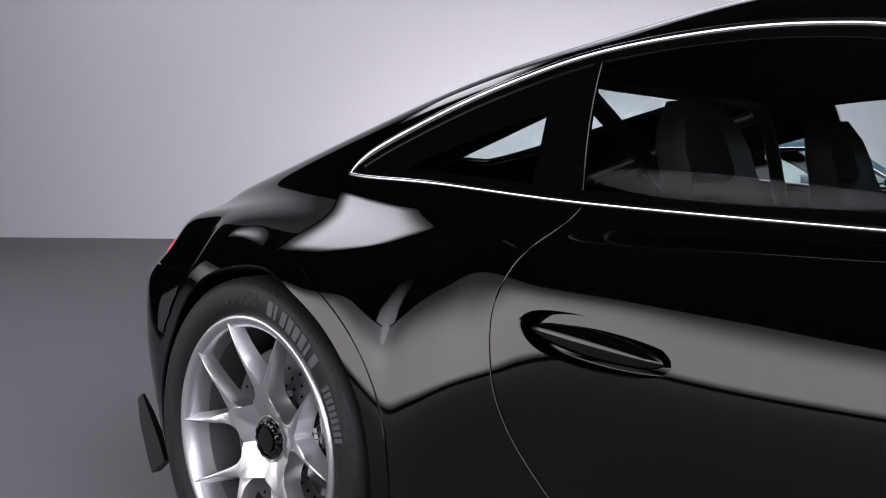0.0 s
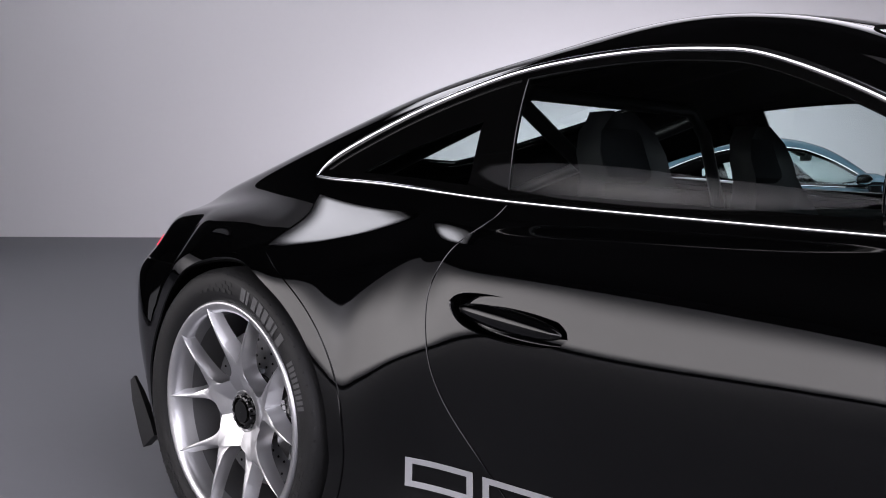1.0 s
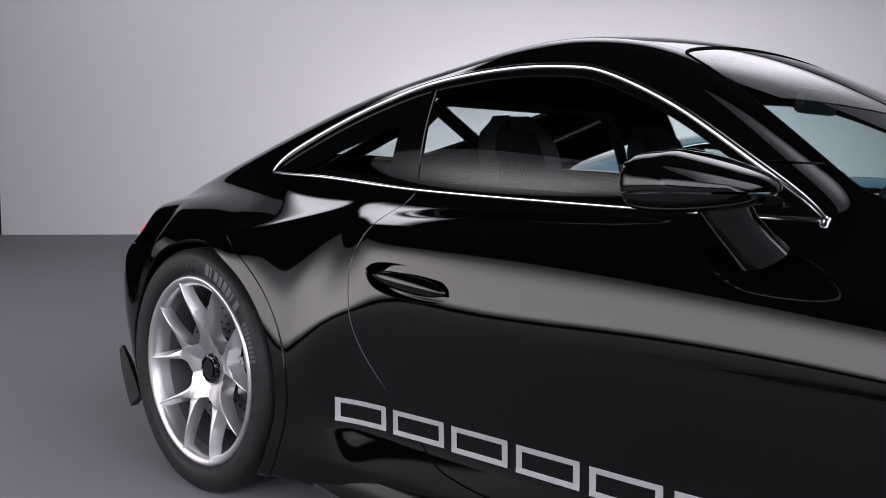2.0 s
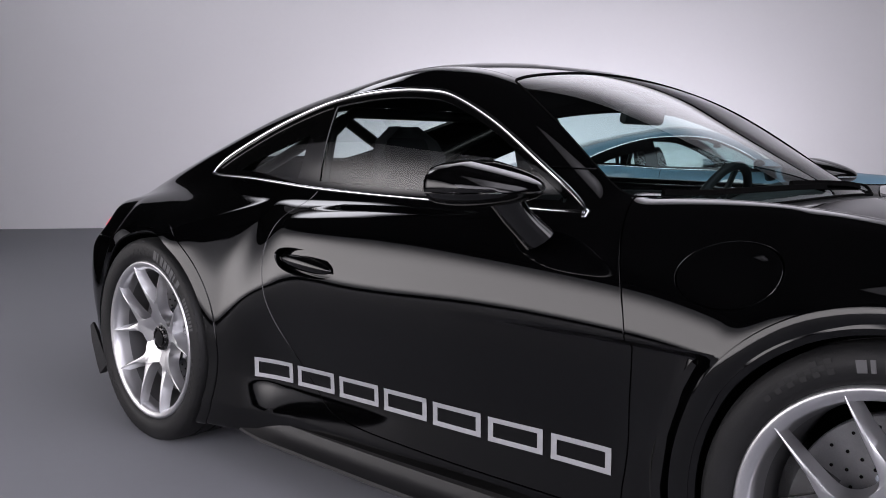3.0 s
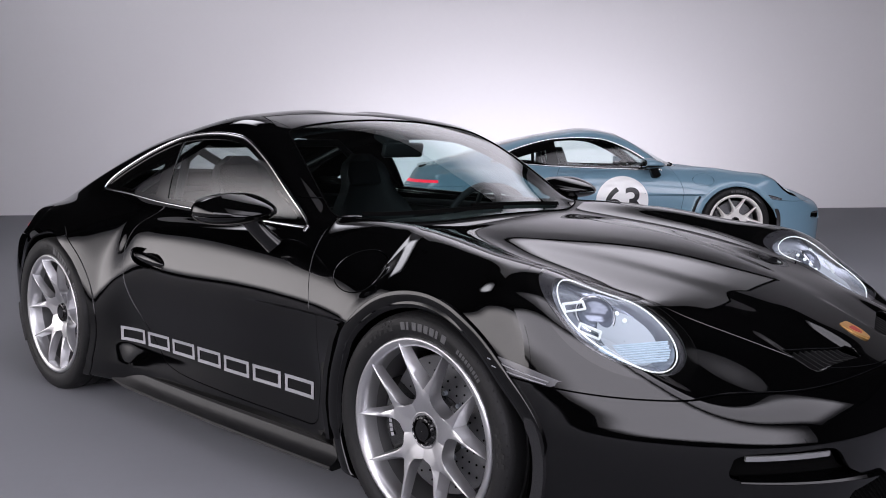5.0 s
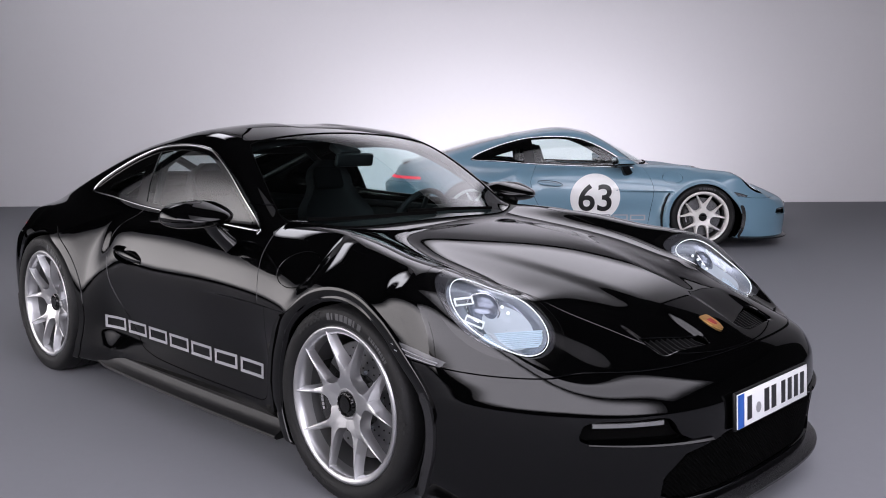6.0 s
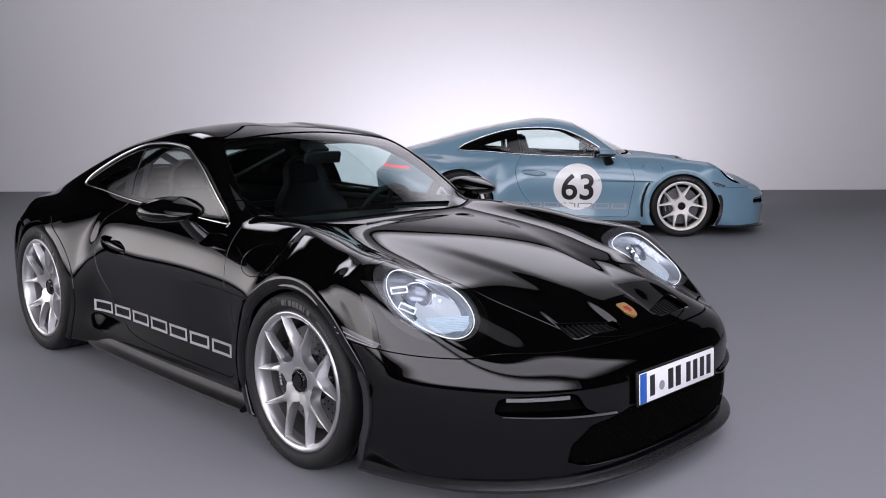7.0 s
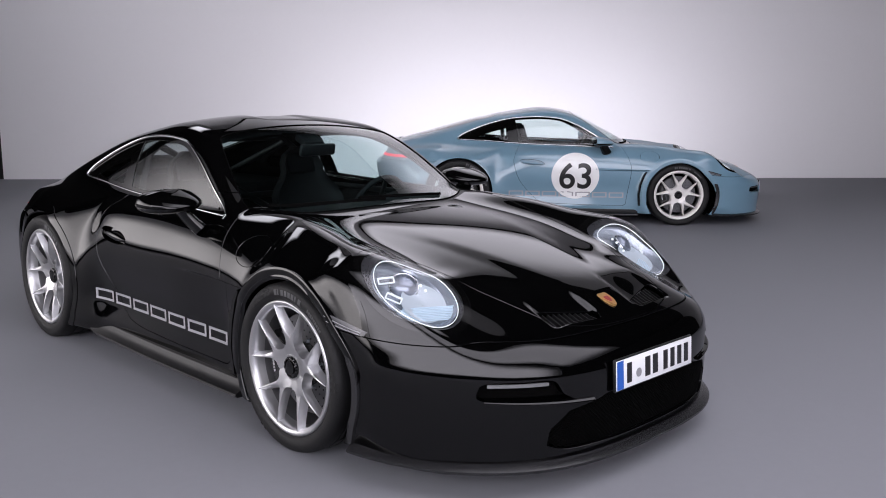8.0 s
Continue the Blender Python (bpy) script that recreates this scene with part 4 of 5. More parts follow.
def headlight(parent, s):
    lens = panel("headlight", ["lens"], LENS_GLASS, parent, "oval clear headlight with a lit inside", sides=(1 if s < 0 else -1,), lift=0.002, flange=0)
    # housing bowl that follows the lens
    bm = bmesh.new()
    rows, A = [], np.linspace(0, 2 * np.pi, 48, endpoint=False)
    for q, d in ((0.84, 0.018), (0.80, 0.032), (0.76, 0.042), (0.70, 0.055), (0.45, 0.066), (0.02, 0.070)):
        u, v = q * LAMP_L * np.cos(A), q * LAMP_W * np.sin(A)
        n = lamp_skin(u, v, d)
        rows.append([bm.verts.new(lamp_point(a, b, c, s)) for a, b, c in zip(u, v, n)])
    for p, q in zip(rows, rows[1:]):
        for j in range(48):
            bm.faces.new((p[j], p[(j + 1) % 48], q[(j + 1) % 48], q[j]))
    part("reflector", bm, REFLECTOR, lens, "bright mirrored bowl")
    bm = bmesh.new()
    u, v = 0.020 + 0.775 * LAMP_L * np.cos(A), 0.79 * LAMP_W * np.sin(A)
    sweep(bm, [lamp_point(a, b, c, s) for a, b, c in zip(u, v, lamp_skin(u, v, 0.0135))], [(-0.0013, -0.002), (0.0013, -0.002), (0.0013, 0.002), (-0.0013, 0.002)], closed=True, up=LAMP_N)
    part("light_ring", bm, LAMP_GLOW, lens, "bluish white light ring")
    bm = bmesh.new()
    rows = []
    for q, d in ((0.995, 0.003), (0.97, 0.010), (0.90, 0.014), (0.845, 0.016), (0.825, 0.028)):
        u, v = 0.018 * (0.995 - q) / 0.17 + (q - 0.025 * (0.995 - q) / 0.17) * LAMP_L * np.cos(A), q * LAMP_W * np.sin(A)
        rows.append([bm.verts.new(lamp_point(a, b, c, s)) for a, b, c in zip(u, v, lamp_skin(u, v, d))])
    for p, q in zip(rows, rows[1:]):
        for j in range(48):
            bm.faces.new((p[j], p[(j + 1) % 48], q[(j + 1) % 48], q[j]))
    part("bezel", bm, BEZEL, lens, "smoky grey lamp bezel")
    n0 = float(lamp_skin(np.array(-0.03), np.array(0.0), 0.05))
    axes = Matrix((LAMP_U, LAMP_V, LAMP_N)).transposed().to_4x4()
    if s > 0:
        axes = Matrix.Diagonal((1, -1, 1, 1)) @ axes

    def at(u, v, n):
        return Matrix.Translation(lamp_point(u, v, n, s)) @ axes

    def deep(u, v, d):
        return float(lamp_skin(np.array(u), np.array(v), d))
    # bowl beside the projector; its own glow stands for spread lamp light
    bm = bmesh.new()
    rows = []
    for q in (1.0, 0.8, 0.55, 0.3, 0.02):
        u, v = 0.068 + q * 0.088 * np.cos(A), -0.004 + q * 0.092 * np.sin(A)
        rows.append([bm.verts.new(lamp_point(a, b, c, s)) for a, b, c in zip(u, v, lamp_skin(u, v, 0.034 + 0.016 * (1 - q * q)))])
    for p, q in zip(rows, rows[1:]):
        for j in range(48):
            bm.faces.new((p[j], p[(j + 1) % 48], q[(j + 1) % 48], q[j]))
    part("lit_bowl", bm, LAMP_PLATE, lens, "pale inner bowl with spread lamp light put in as glow")
    bm = bmesh.new()
    bmesh.ops.create_uvsphere(bm, u_segments=28, v_segments=14, radius=0.050, matrix=at(-0.034, 0.002, n0 + 0.004) @ Matrix.Diagonal((1, 1, 0.6, 1)))
    part("projector", bm, LENS_BALL, lens, "glassy projector lens")
    bm = bmesh.new()
    sweep(bm, [at(-0.034, 0.002, n0) @ Vector((0.054 * math.cos(t), 0.054 * math.sin(t), 0)) for t in np.linspace(0, 2 * np.pi, 32, endpoint=False)], ring_section(0.004, 8), closed=True, up=LAMP_N)
    part("projector_ring", bm, CHROME, lens)
    # framed light blades round the projector, small lamps beside it, and the ribbed guide below
    for u, v, a in ((-0.088, -0.046, 55), (-0.016, -0.085, 22)):
        bm = bmesh.new()
        for x, y, sx, sy in ((0, 0.011, 0.062, 0.006), (0, -0.011, 0.062, 0.004), (0.029, 0, 0.005, 0.020), (-0.029, 0, 0.005, 0.020)):
            box(bm, x, y, 0, sx, sy, 0.008, 0.0015)
        bmesh.ops.transform(bm, matrix=at(u, v, deep(u, v, 0.030)) @ pose(0, 0, 0, 0, 0, a), verts=bm.verts)
        part("light_module", bm, LAMP_BLADE, lens, "white framed light blade")
    for k in range(4):
        u, v = -0.050 + 0.028 * k, 0.062 - 0.004 * k
        bm = bmesh.new()
        bmesh.ops.create_uvsphere(bm, u_segments=12, v_segments=8, radius=0.0062, matrix=at(u, v, deep(u, v, 0.034)))
        part("small_lamp", bm, LAMP_GLOW, lens)
    bm = bmesh.new()
    level = np.array([LAMP_V[2], -LAMP_U[2]]) / math.hypot(LAMP_V[2], LAMP_U[2])
    level = level * (1 if level[0] > 0 else -1)
    down = np.array([-level[1], level[0]]) * (1 if level[0] * LAMP_V[2] - level[1] * LAMP_U[2] < 0 else -1)
    for k in range(9):
        mid_line = down * (0.076 + 0.0076 * k)
        along = np.linspace(-0.25, 0.25, 101)[:, None] * level + mid_line
        ok = along[((along[:, 0] - 0.01) / (0.74 * LAMP_L)) ** 2 + (along[:, 1] / (0.74 * LAMP_W)) ** 2 < 1]
        ok = ok[ok[:, 0] > 0.03]
        if len(ok) > 3:
            (u, v), size = ok.mean(0), np.linalg.norm(ok[-1] - ok[0])
            box(bm, 0, 0, 0, size, 0.0042, 0.006, 0.0012, Matrix.Translation((u, v, deep(u, v, 0.030))) @ pose(0, 0, 0, 0, 0, math.degrees(math.atan2(level[1], level[0]))))
    bmesh.ops.transform(bm, matrix=at(0, 0, 0), verts=bm.verts)
    part("light_comb", bm, LAMP_SOFT, lens, "ribbed pale blue light guide")


def mirror(parent, s, paint):
    """A door mirror: painted cap, dark lower shell, glass and a stout foot."""
    turn = Matrix.Translation((-0.888, s * 0.962, 0.934)) @ pose(0, 0, 0, 0, 0, -8 * s)

    def shell(bm, z0, z1, grow):
        rows = []
        for i in range(19):
            t = math.pi * i / 18
            rows.append([])
            for j in range(48):
                a = 2 * math.pi * j / 48
                c, q = math.cos(a), math.sin(a)
                x = 0.150 * math.copysign(abs(math.sin(t)) ** 0.8 * abs(c) ** 1.0, c)
                y = 0.142 * math.copysign(abs(math.sin(t)) ** 0.8 * abs(q) ** 0.9, q)
                z = 0.050 * math.copysign(abs(math.cos(t)) ** 0.8, math.cos(t))
                x = max(x, -0.062)
                z = z * (1.06 - 0.42 * max(x, 0) / 0.15) - 0.016 * max(x, 0) / 0.15 - 0.004 * y * s / 0.14
                z = min(max(z, z0), z1)
                rows[-1].append(bm.verts.new((x * grow, y * grow, z * grow)))
        for p, q in zip(rows, rows[1:]):
            for j in range(48):
                bm.faces.new((p[j], p[(j + 1) % 48], q[(j + 1) % 48], q[j]))
        bmesh.ops.remove_doubles(bm, verts=bm.verts, dist=1e-5)
        bmesh.ops.dissolve_degenerate(bm, dist=1e-5, edges=bm.edges)
        bmesh.ops.transform(bm, matrix=turn, verts=bm.verts)
    bm = bmesh.new()
    shell(bm, -0.016, 0.2, 1.0)
    cap = part("door_mirror", bm, paint, parent, "rounded door mirror with a dark lower shell", sharp=60)
    bm = bmesh.new()
    shell(bm, -0.2, -0.0195, 0.985)
    part("lower_shell", bm, GLOSS_BLACK, cap, sharp=60)
    bm = bmesh.new()
    bmesh.ops.create_uvsphere(bm, u_segments=28, v_segments=10, radius=1, matrix=turn @ Matrix.Translation((-0.0635, 0, 0.004)) @ Matrix.Diagonal((0.003, 0.115, 0.040, 1)))
    part("mirror_glass", bm, CHROME, cap, "silvered mirror glass")
    bm = bmesh.new()
    path = [(-0.850, s * 0.925, 0.912), (-0.842, s * 0.915, 0.888), (-0.832, s * 0.900, 0.862), (-0.815, s * 0.878, 0.832), (-0.800, s * 0.855, 0.805)]
    sweep(bm, path, ring_section(0.056, 16, 0.55), up=(0.3, -s, 0.2), scales=[1.1, 0.95, 0.88, 0.9, 1.0])
    part("mirror_arm", bm, GLOSS_BLACK, cap, "gloss black mirror foot", sharp=60)


def decal_frame(bm, x0, x1, z0, z1, w, lift=0.0016):
    """A plain rectangular frame laid on the flank."""
    for a, b, c, d in ((x0, x1, z1 - w, z1), (x0, x1, z0, z0 + w), (x0, x0 + w * 1.3, z0 + w, z1 - w), (x1 - w * 1.3, x1, z0 + w, z1 - w)):
        n = max(1, int((b - a) / 0.02))
        xs, zs = np.linspace(a, b, n + 1), (c, d)
        grid = [[bm.verts.new((x, float(surface(x, z)) - lift, z)) for z in zs] for x in xs]
        for p, q in zip(grid, grid[1:]):
            bm.faces.new((p[0], q[0], q[1], p[1]))


def build_car(paint, lacquer):
    panel("headliner", ["roof", "rail"], CLOTH, car, "dark cloth roof lining", lift=-0.045, flange=0)
    panel("inner_shell", ["quarter", "rail", "roof", "fender", "rear_bumper", "gap", "door", "hood", "bumper", "flap", "lamp_ring", "flare_front", "flare_rear", "cowl", "marker", "tail_lamp"], SHELL_BLACK, car, "matt black structure under the panels", lift=-0.012, flange=0)
    for s in (1, -1):
        panel("rear_quarter", ["quarter", "rail"], paint, car, sides=(s,))
        panel("front_fender", ["fender"], paint, car, sides=(s,))
    panel("roof", ["roof"], paint, car)
    panel("hood", ["hood"], paint, car, "long front hood with two vents")
    panel("front_bumper", ["bumper"], paint, car)
    panel("rear_bumper", ["rear_bumper"], paint, car)
    panel("fuel_flap", ["flap"], paint, car, sides=(1,))
    panel("cowl", ["cowl"], SATIN_BLACK, car, "satin black cowl under the windscreen", lift=-0.004)
    for s in (1, -1):
        y = -s
        door = panel("door", ["door"], paint, car, sides=(s,))
        panel("handle_cup", ["handle_cup"], paint, door, "recess behind the handle", sides=(s,), lift=-0.030, flange=0)
        bm = bmesh.new()
        ys = (float(surface(-1.63, 0.69)) + 0.006) * s
        bmesh.ops.create_uvsphere(bm, u_segments=32, v_segments=16, radius=1, matrix=Matrix.Translation((-1.628, ys, 0.6880)) @ pose(0, 0, 0, 0, 5.5, -1.0 * s) @ Matrix.Diagonal((0.124, 0.019, 0.0215, 1)))
        part("door_handle", bm, paint, door, "flush gloss door handle")
        panel("trim_base", ["chrome"], GLOSS_BLACK, car, "gloss black base of the window surround", sides=(s,), lift=0.0)
        bm = bmesh.new()
        gx, gz = trim_path()
        sweep(bm, [(x, y_ * s, z) for x, y_, z in zip(gx, surface(gx, gz), gz)], [(0.0074 * math.cos(a), 0.0055 * math.sin(a)) for a in np.linspace(0, 2 * np.pi, 12, endpoint=False)], closed=True, up=(0, -s, 0.2), scales=[0.62 + 0.38 * float(np.clip((z - 0.90 + 0.05 * (x + 1.5)) / 0.06, 0, 1)) for x, z in zip(gx, gz)])
        part("window_trim", bm, CHROME, car, "polished metal window surround", sharp=80)
        panel("arch_flare", ["flare_front"], paint, car, "wheel arch edge", sides=(s,))
        bm = bmesh.new()
        path = []
        for a in np.linspace(2, 196, 56):
            x, z = (ARCH_F + 0.013) * math.cos(radians(a)), WHEEL_F[1] + (ARCH_F + 0.013) * math.sin(radians(a))
            x = x + float(arch_shift(np.array(x), np.array(z)))
            path.append((x, -s * (abs(float(surface(x, z))) + 0.003), z))
        sweep(bm, path, [(-0.026, -0.016), (0.022, -0.014), (0.0265, -0.006), (0.0265, 0.001), (0.023, 0.0035), (-0.010, -0.002), (-0.025, -0.009)], up=(0, -s, 0), scales=[0.4, 0.7] + [1.0] * 52 + [0.7, 0.4])
        part("arch_lip", bm, paint, car, "rolled lip of the front wheel arch", sharp=50)
        panel("arch_flare", ["flare_rear"], paint, car, "raised wheel arch lip", sides=(s,), lift=0.004)
        panel("window_seal", ["glass_edge"], GLOSS_BLACK, car, "gloss black window edging", sides=(s,), lift=-0.001)
        panel("door_window", ["door_glass"], SIDE_GLASS, car, "clear side window", sides=(s,), lift=-0.004, flange=0)
        panel("quarter_border", ["quarter_frit"], GLOSS_BLACK, car, "black border of the quarter window", sides=(s,), lift=-0.004, flange=0.006)
        panel("quarter_window", ["quarter_glass"], SIDE_GLASS, car, "clear rear quarter window", sides=(s,), lift=-0.004, flange=0)
        panel("headlight_seal", ["lamp_ring"], GLOSS_BLACK, car, "gloss black headlight edge", sides=(s,), lift=-0.001)
        marker = panel("side_marker", ["marker"], CLEAR_TRIM, car, "clear grey side marker lamp", sides=(s,), lift=0.001)
        for z0, z1, a, b in ((0.612, 0.570, 0.275, 0.445), (0.594, 0.563, 0.29, 0.44)):
            bm = bmesh.new()
            xs, zs = np.linspace(a, b, 9), np.linspace(z0 - 0.003, z1, 9)
            sweep(bm, [(x, (y_ - 0.0035) * s, z) for x, y_, z in zip(xs, surface(xs, zs), zs)], [(-0.0012, -0.0012), (0.0012, -0.0012), (0.0012, 0.0012), (-0.0012, 0.0012)], up=(0, -s, 0))
            part("marker_line", bm, LETTER, marker, "pale line in the marker lamp", smooth=False)
        headlight(car, y)
        mirror(car, y, paint)
    panel("windscreen_seal", ["screen_seal"], SHELL_BLACK, car, "thin black rubber seal", lift=0.002)
    panel("windscreen", ["screen"], SCREEN_GLASS, car, "clear raked windscreen", lift=-0.002, flange=0)
    panel("rear_window", ["rear_screen"], SIDE_GLASS, car, "clear sloping rear window", flange=0)
    panel("rear_window_border", ["rear_seal"], GLOSS_BLACK, car, "black border of the rear window")
    panel("tail_lamp", ["tail_lamp"], TAIL_GLOW, car, "thin glowing red tail light strip", lift=0.002)
    # nose: grille, slots, vents
    panel("front_grille", ["grille"], SHELL_BLACK, car, "dark intake behind a fine lattice", lift=-0.035, flange=0)
    bm = bmesh.new()
    for sense in (-1, 1):
        for c in np.arange(-0.9, 0.9, 0.0165):
            z = np.linspace(0.150, 0.35, 30)
            y = c + sense * (z - 0.26) * 1.1
            ok = inside(GRILLE_LINE, y, z) < -0.002
            run = []
            for i in range(30):
                if ok[i]:
                    run.append((y[i], z[i]))
            if len(run) < 2:
                continue
            (ya, za), (yb, zb) = run[0], run[-1]
            ys, zs = np.linspace(ya, yb, 6), np.linspace(za, zb, 6)
            xs = nose_x(ys, zs) - 0.014
            rows = [[bm.verts.new((x + dx, y_ + dy, z_)) for dx, dy in ((0.003, -0.0022), (0.003, 0.0022), (-0.004, 0.0022), (-0.004, -0.0022))] for x, y_, z_ in zip(xs, ys, zs)]
            for p, q in zip(rows, rows[1:]):
                for j in range(4):
                    bm.faces.new((p[j], p[(j + 1) % 4], q[(j + 1) % 4], q[j]))
    part("grille_lattice", bm, SHELL_BLACK, car, "fine black lattice", smooth=False)
    for s in (1, -1):
        panel("intake", ["slot"], SHELL_BLACK, car, "dark side intake", sides=(s,), lift=-0.035, flange=0)
        bm = bmesh.new()
        ys = np.linspace(0.535, 0.712, 12) * -s
        zs = np.full(12, 0.4145)
        xs = nose_x(ys, zs)
        sweep(bm, [(x - 0.004, y, z) for x, y, z in zip(xs, ys, zs)], [(-0.004, -0.006), (0.004, -0.006), (0.004, 0.006), (-0.004, 0.006)])
        part("light_bar", bm, LIGHT_BAR, car, "slim clear light bar in the intake", smooth=False)
        bm = bmesh.new()
        ys = np.linspace(0.725, 0.36, 16) * -s
        zs = np.linspace(0.361, 0.343, 16)
        xs = nose_x(ys, zs)
        sweep(bm, [(x + 0.004, y, z) for x, y, z in zip(xs, ys, zs)], [(-0.045, -0.010), (0.004, -0.010), (0.009, -0.005), (0.004, 0.0), (-0.045, 0.012)] if s > 0 else [(0.045, -0.010), (-0.004, -0.010), (-0.009, -0.005), (-0.004, 0.0), (0.045, 0.012)], scales=list(np.linspace(0.55, 1.25, 16)))
        part("intake_blade", bm, BLACK_PAINT, car, "glossy blade under the intake", sharp=30)
        vent = panel("hood_vent", ["vent"], SHELL_BLACK, car, "dark hood air outlet", sides=(s,), lift=-0.028, flange=0)
        for k in range(9):
            bm = bmesh.new()
            yy = -s * (0.145 + 0.025 * k)
            x0, x1 = 0.858 - 0.006 * k, 0.906 - 0.005 * k
            p = [Vector((x, yy, deck_z(x, yy) - 0.016)) for x in np.linspace(x0 - 0.02, x1, 4)]
            sweep(bm, p, [(-0.0022, -0.006), (0.0022, -0.006), (0.0022, 0.006), (-0.0022, 0.006)])
            part("vent_fin", bm, SATIN_BLACK, vent, smooth=False)


def trim_path():
    """The window surround's middle line: the glazing outline drawn in by half its width."""
    d = np.roll(GLASS_LINE, -1, 0) - np.roll(GLASS_LINE, 1, 0)
    n = np.stack([-d[:, 1], d[:, 0]], 1) / np.linalg.norm(d, axis=1)[:, None]
    c = GLASS_LINE + n * 0.0075
    if (inside(GLASS_LINE, *c.T) < 0).mean() < 0.5:
        c = GLASS_LINE - n * 0.0075
    return c[:, 0], c[:, 1]


def nose_x(y, z):
    """Where the nose's front lies at a place across and a height."""
    y, z = np.asarray(y, float), np.asarray(z, float)
    x = np.full(y.shape, 1.12)
    for _ in range(60):
        x = x - np.clip(skin(x, y, z), -0.02, 0.02)
    return x


def deck_z(x, y):
    """The height of the skin's top at a place in plan."""
    z = np.array(1.4)
    for _ in range(80):
        z = z - np.clip(skin(np.array(float(x)), np.array(float(y)), z), -0.02, 0.02)
    return float(z)


LENS_BALL = material("projector_ball", (0.20, 0.22, 0.26), 0.05, 0.5, rough_vary=0.01, scale=20)
car = thing("car", "glossy black sports coupe with silver wheels on the studio floor", "car", "studio sports cars")
build_car(BLACK_PAINT, SILVER)
wheels(car, SILVER)

# ---------------------------------------------------------------- lower trim
def plan_edge(y, z=0.14):
    return float(nose_x(np.array(y), np.array(z)))


def splitter(parent):
    bm = bmesh.new()
    path = []
    for y in np.concatenate([np.linspace(-0.80, -0.45, 10), np.linspace(-0.40, 0.40, 17), np.linspace(0.45, 0.80, 10)]):
        path.append((plan_edge(y), float(y), 0.116))
    a, b = path[0], path[-1]
    ends = [(0.385, -0.935, 0.128), (0.45, -0.918, 0.123), (0.55, -0.885, 0.119), (0.66, -0.838, 0.116)]
    path = ends + [p for p in path if p[0] > 0.70] + [(x, -y, z) for x, y, z in reversed(ends)]
    sweep(bm, path, [(-0.06, -0.018), (0.030, -0.018), (0.038, -0.012), (0.039, -0.003), (0.016, 0.012), (-0.06, 0.016)])
    part("splitter", bm, SATIN_GREY, parent, "satin dark grey front splitter lip", sharp=40)


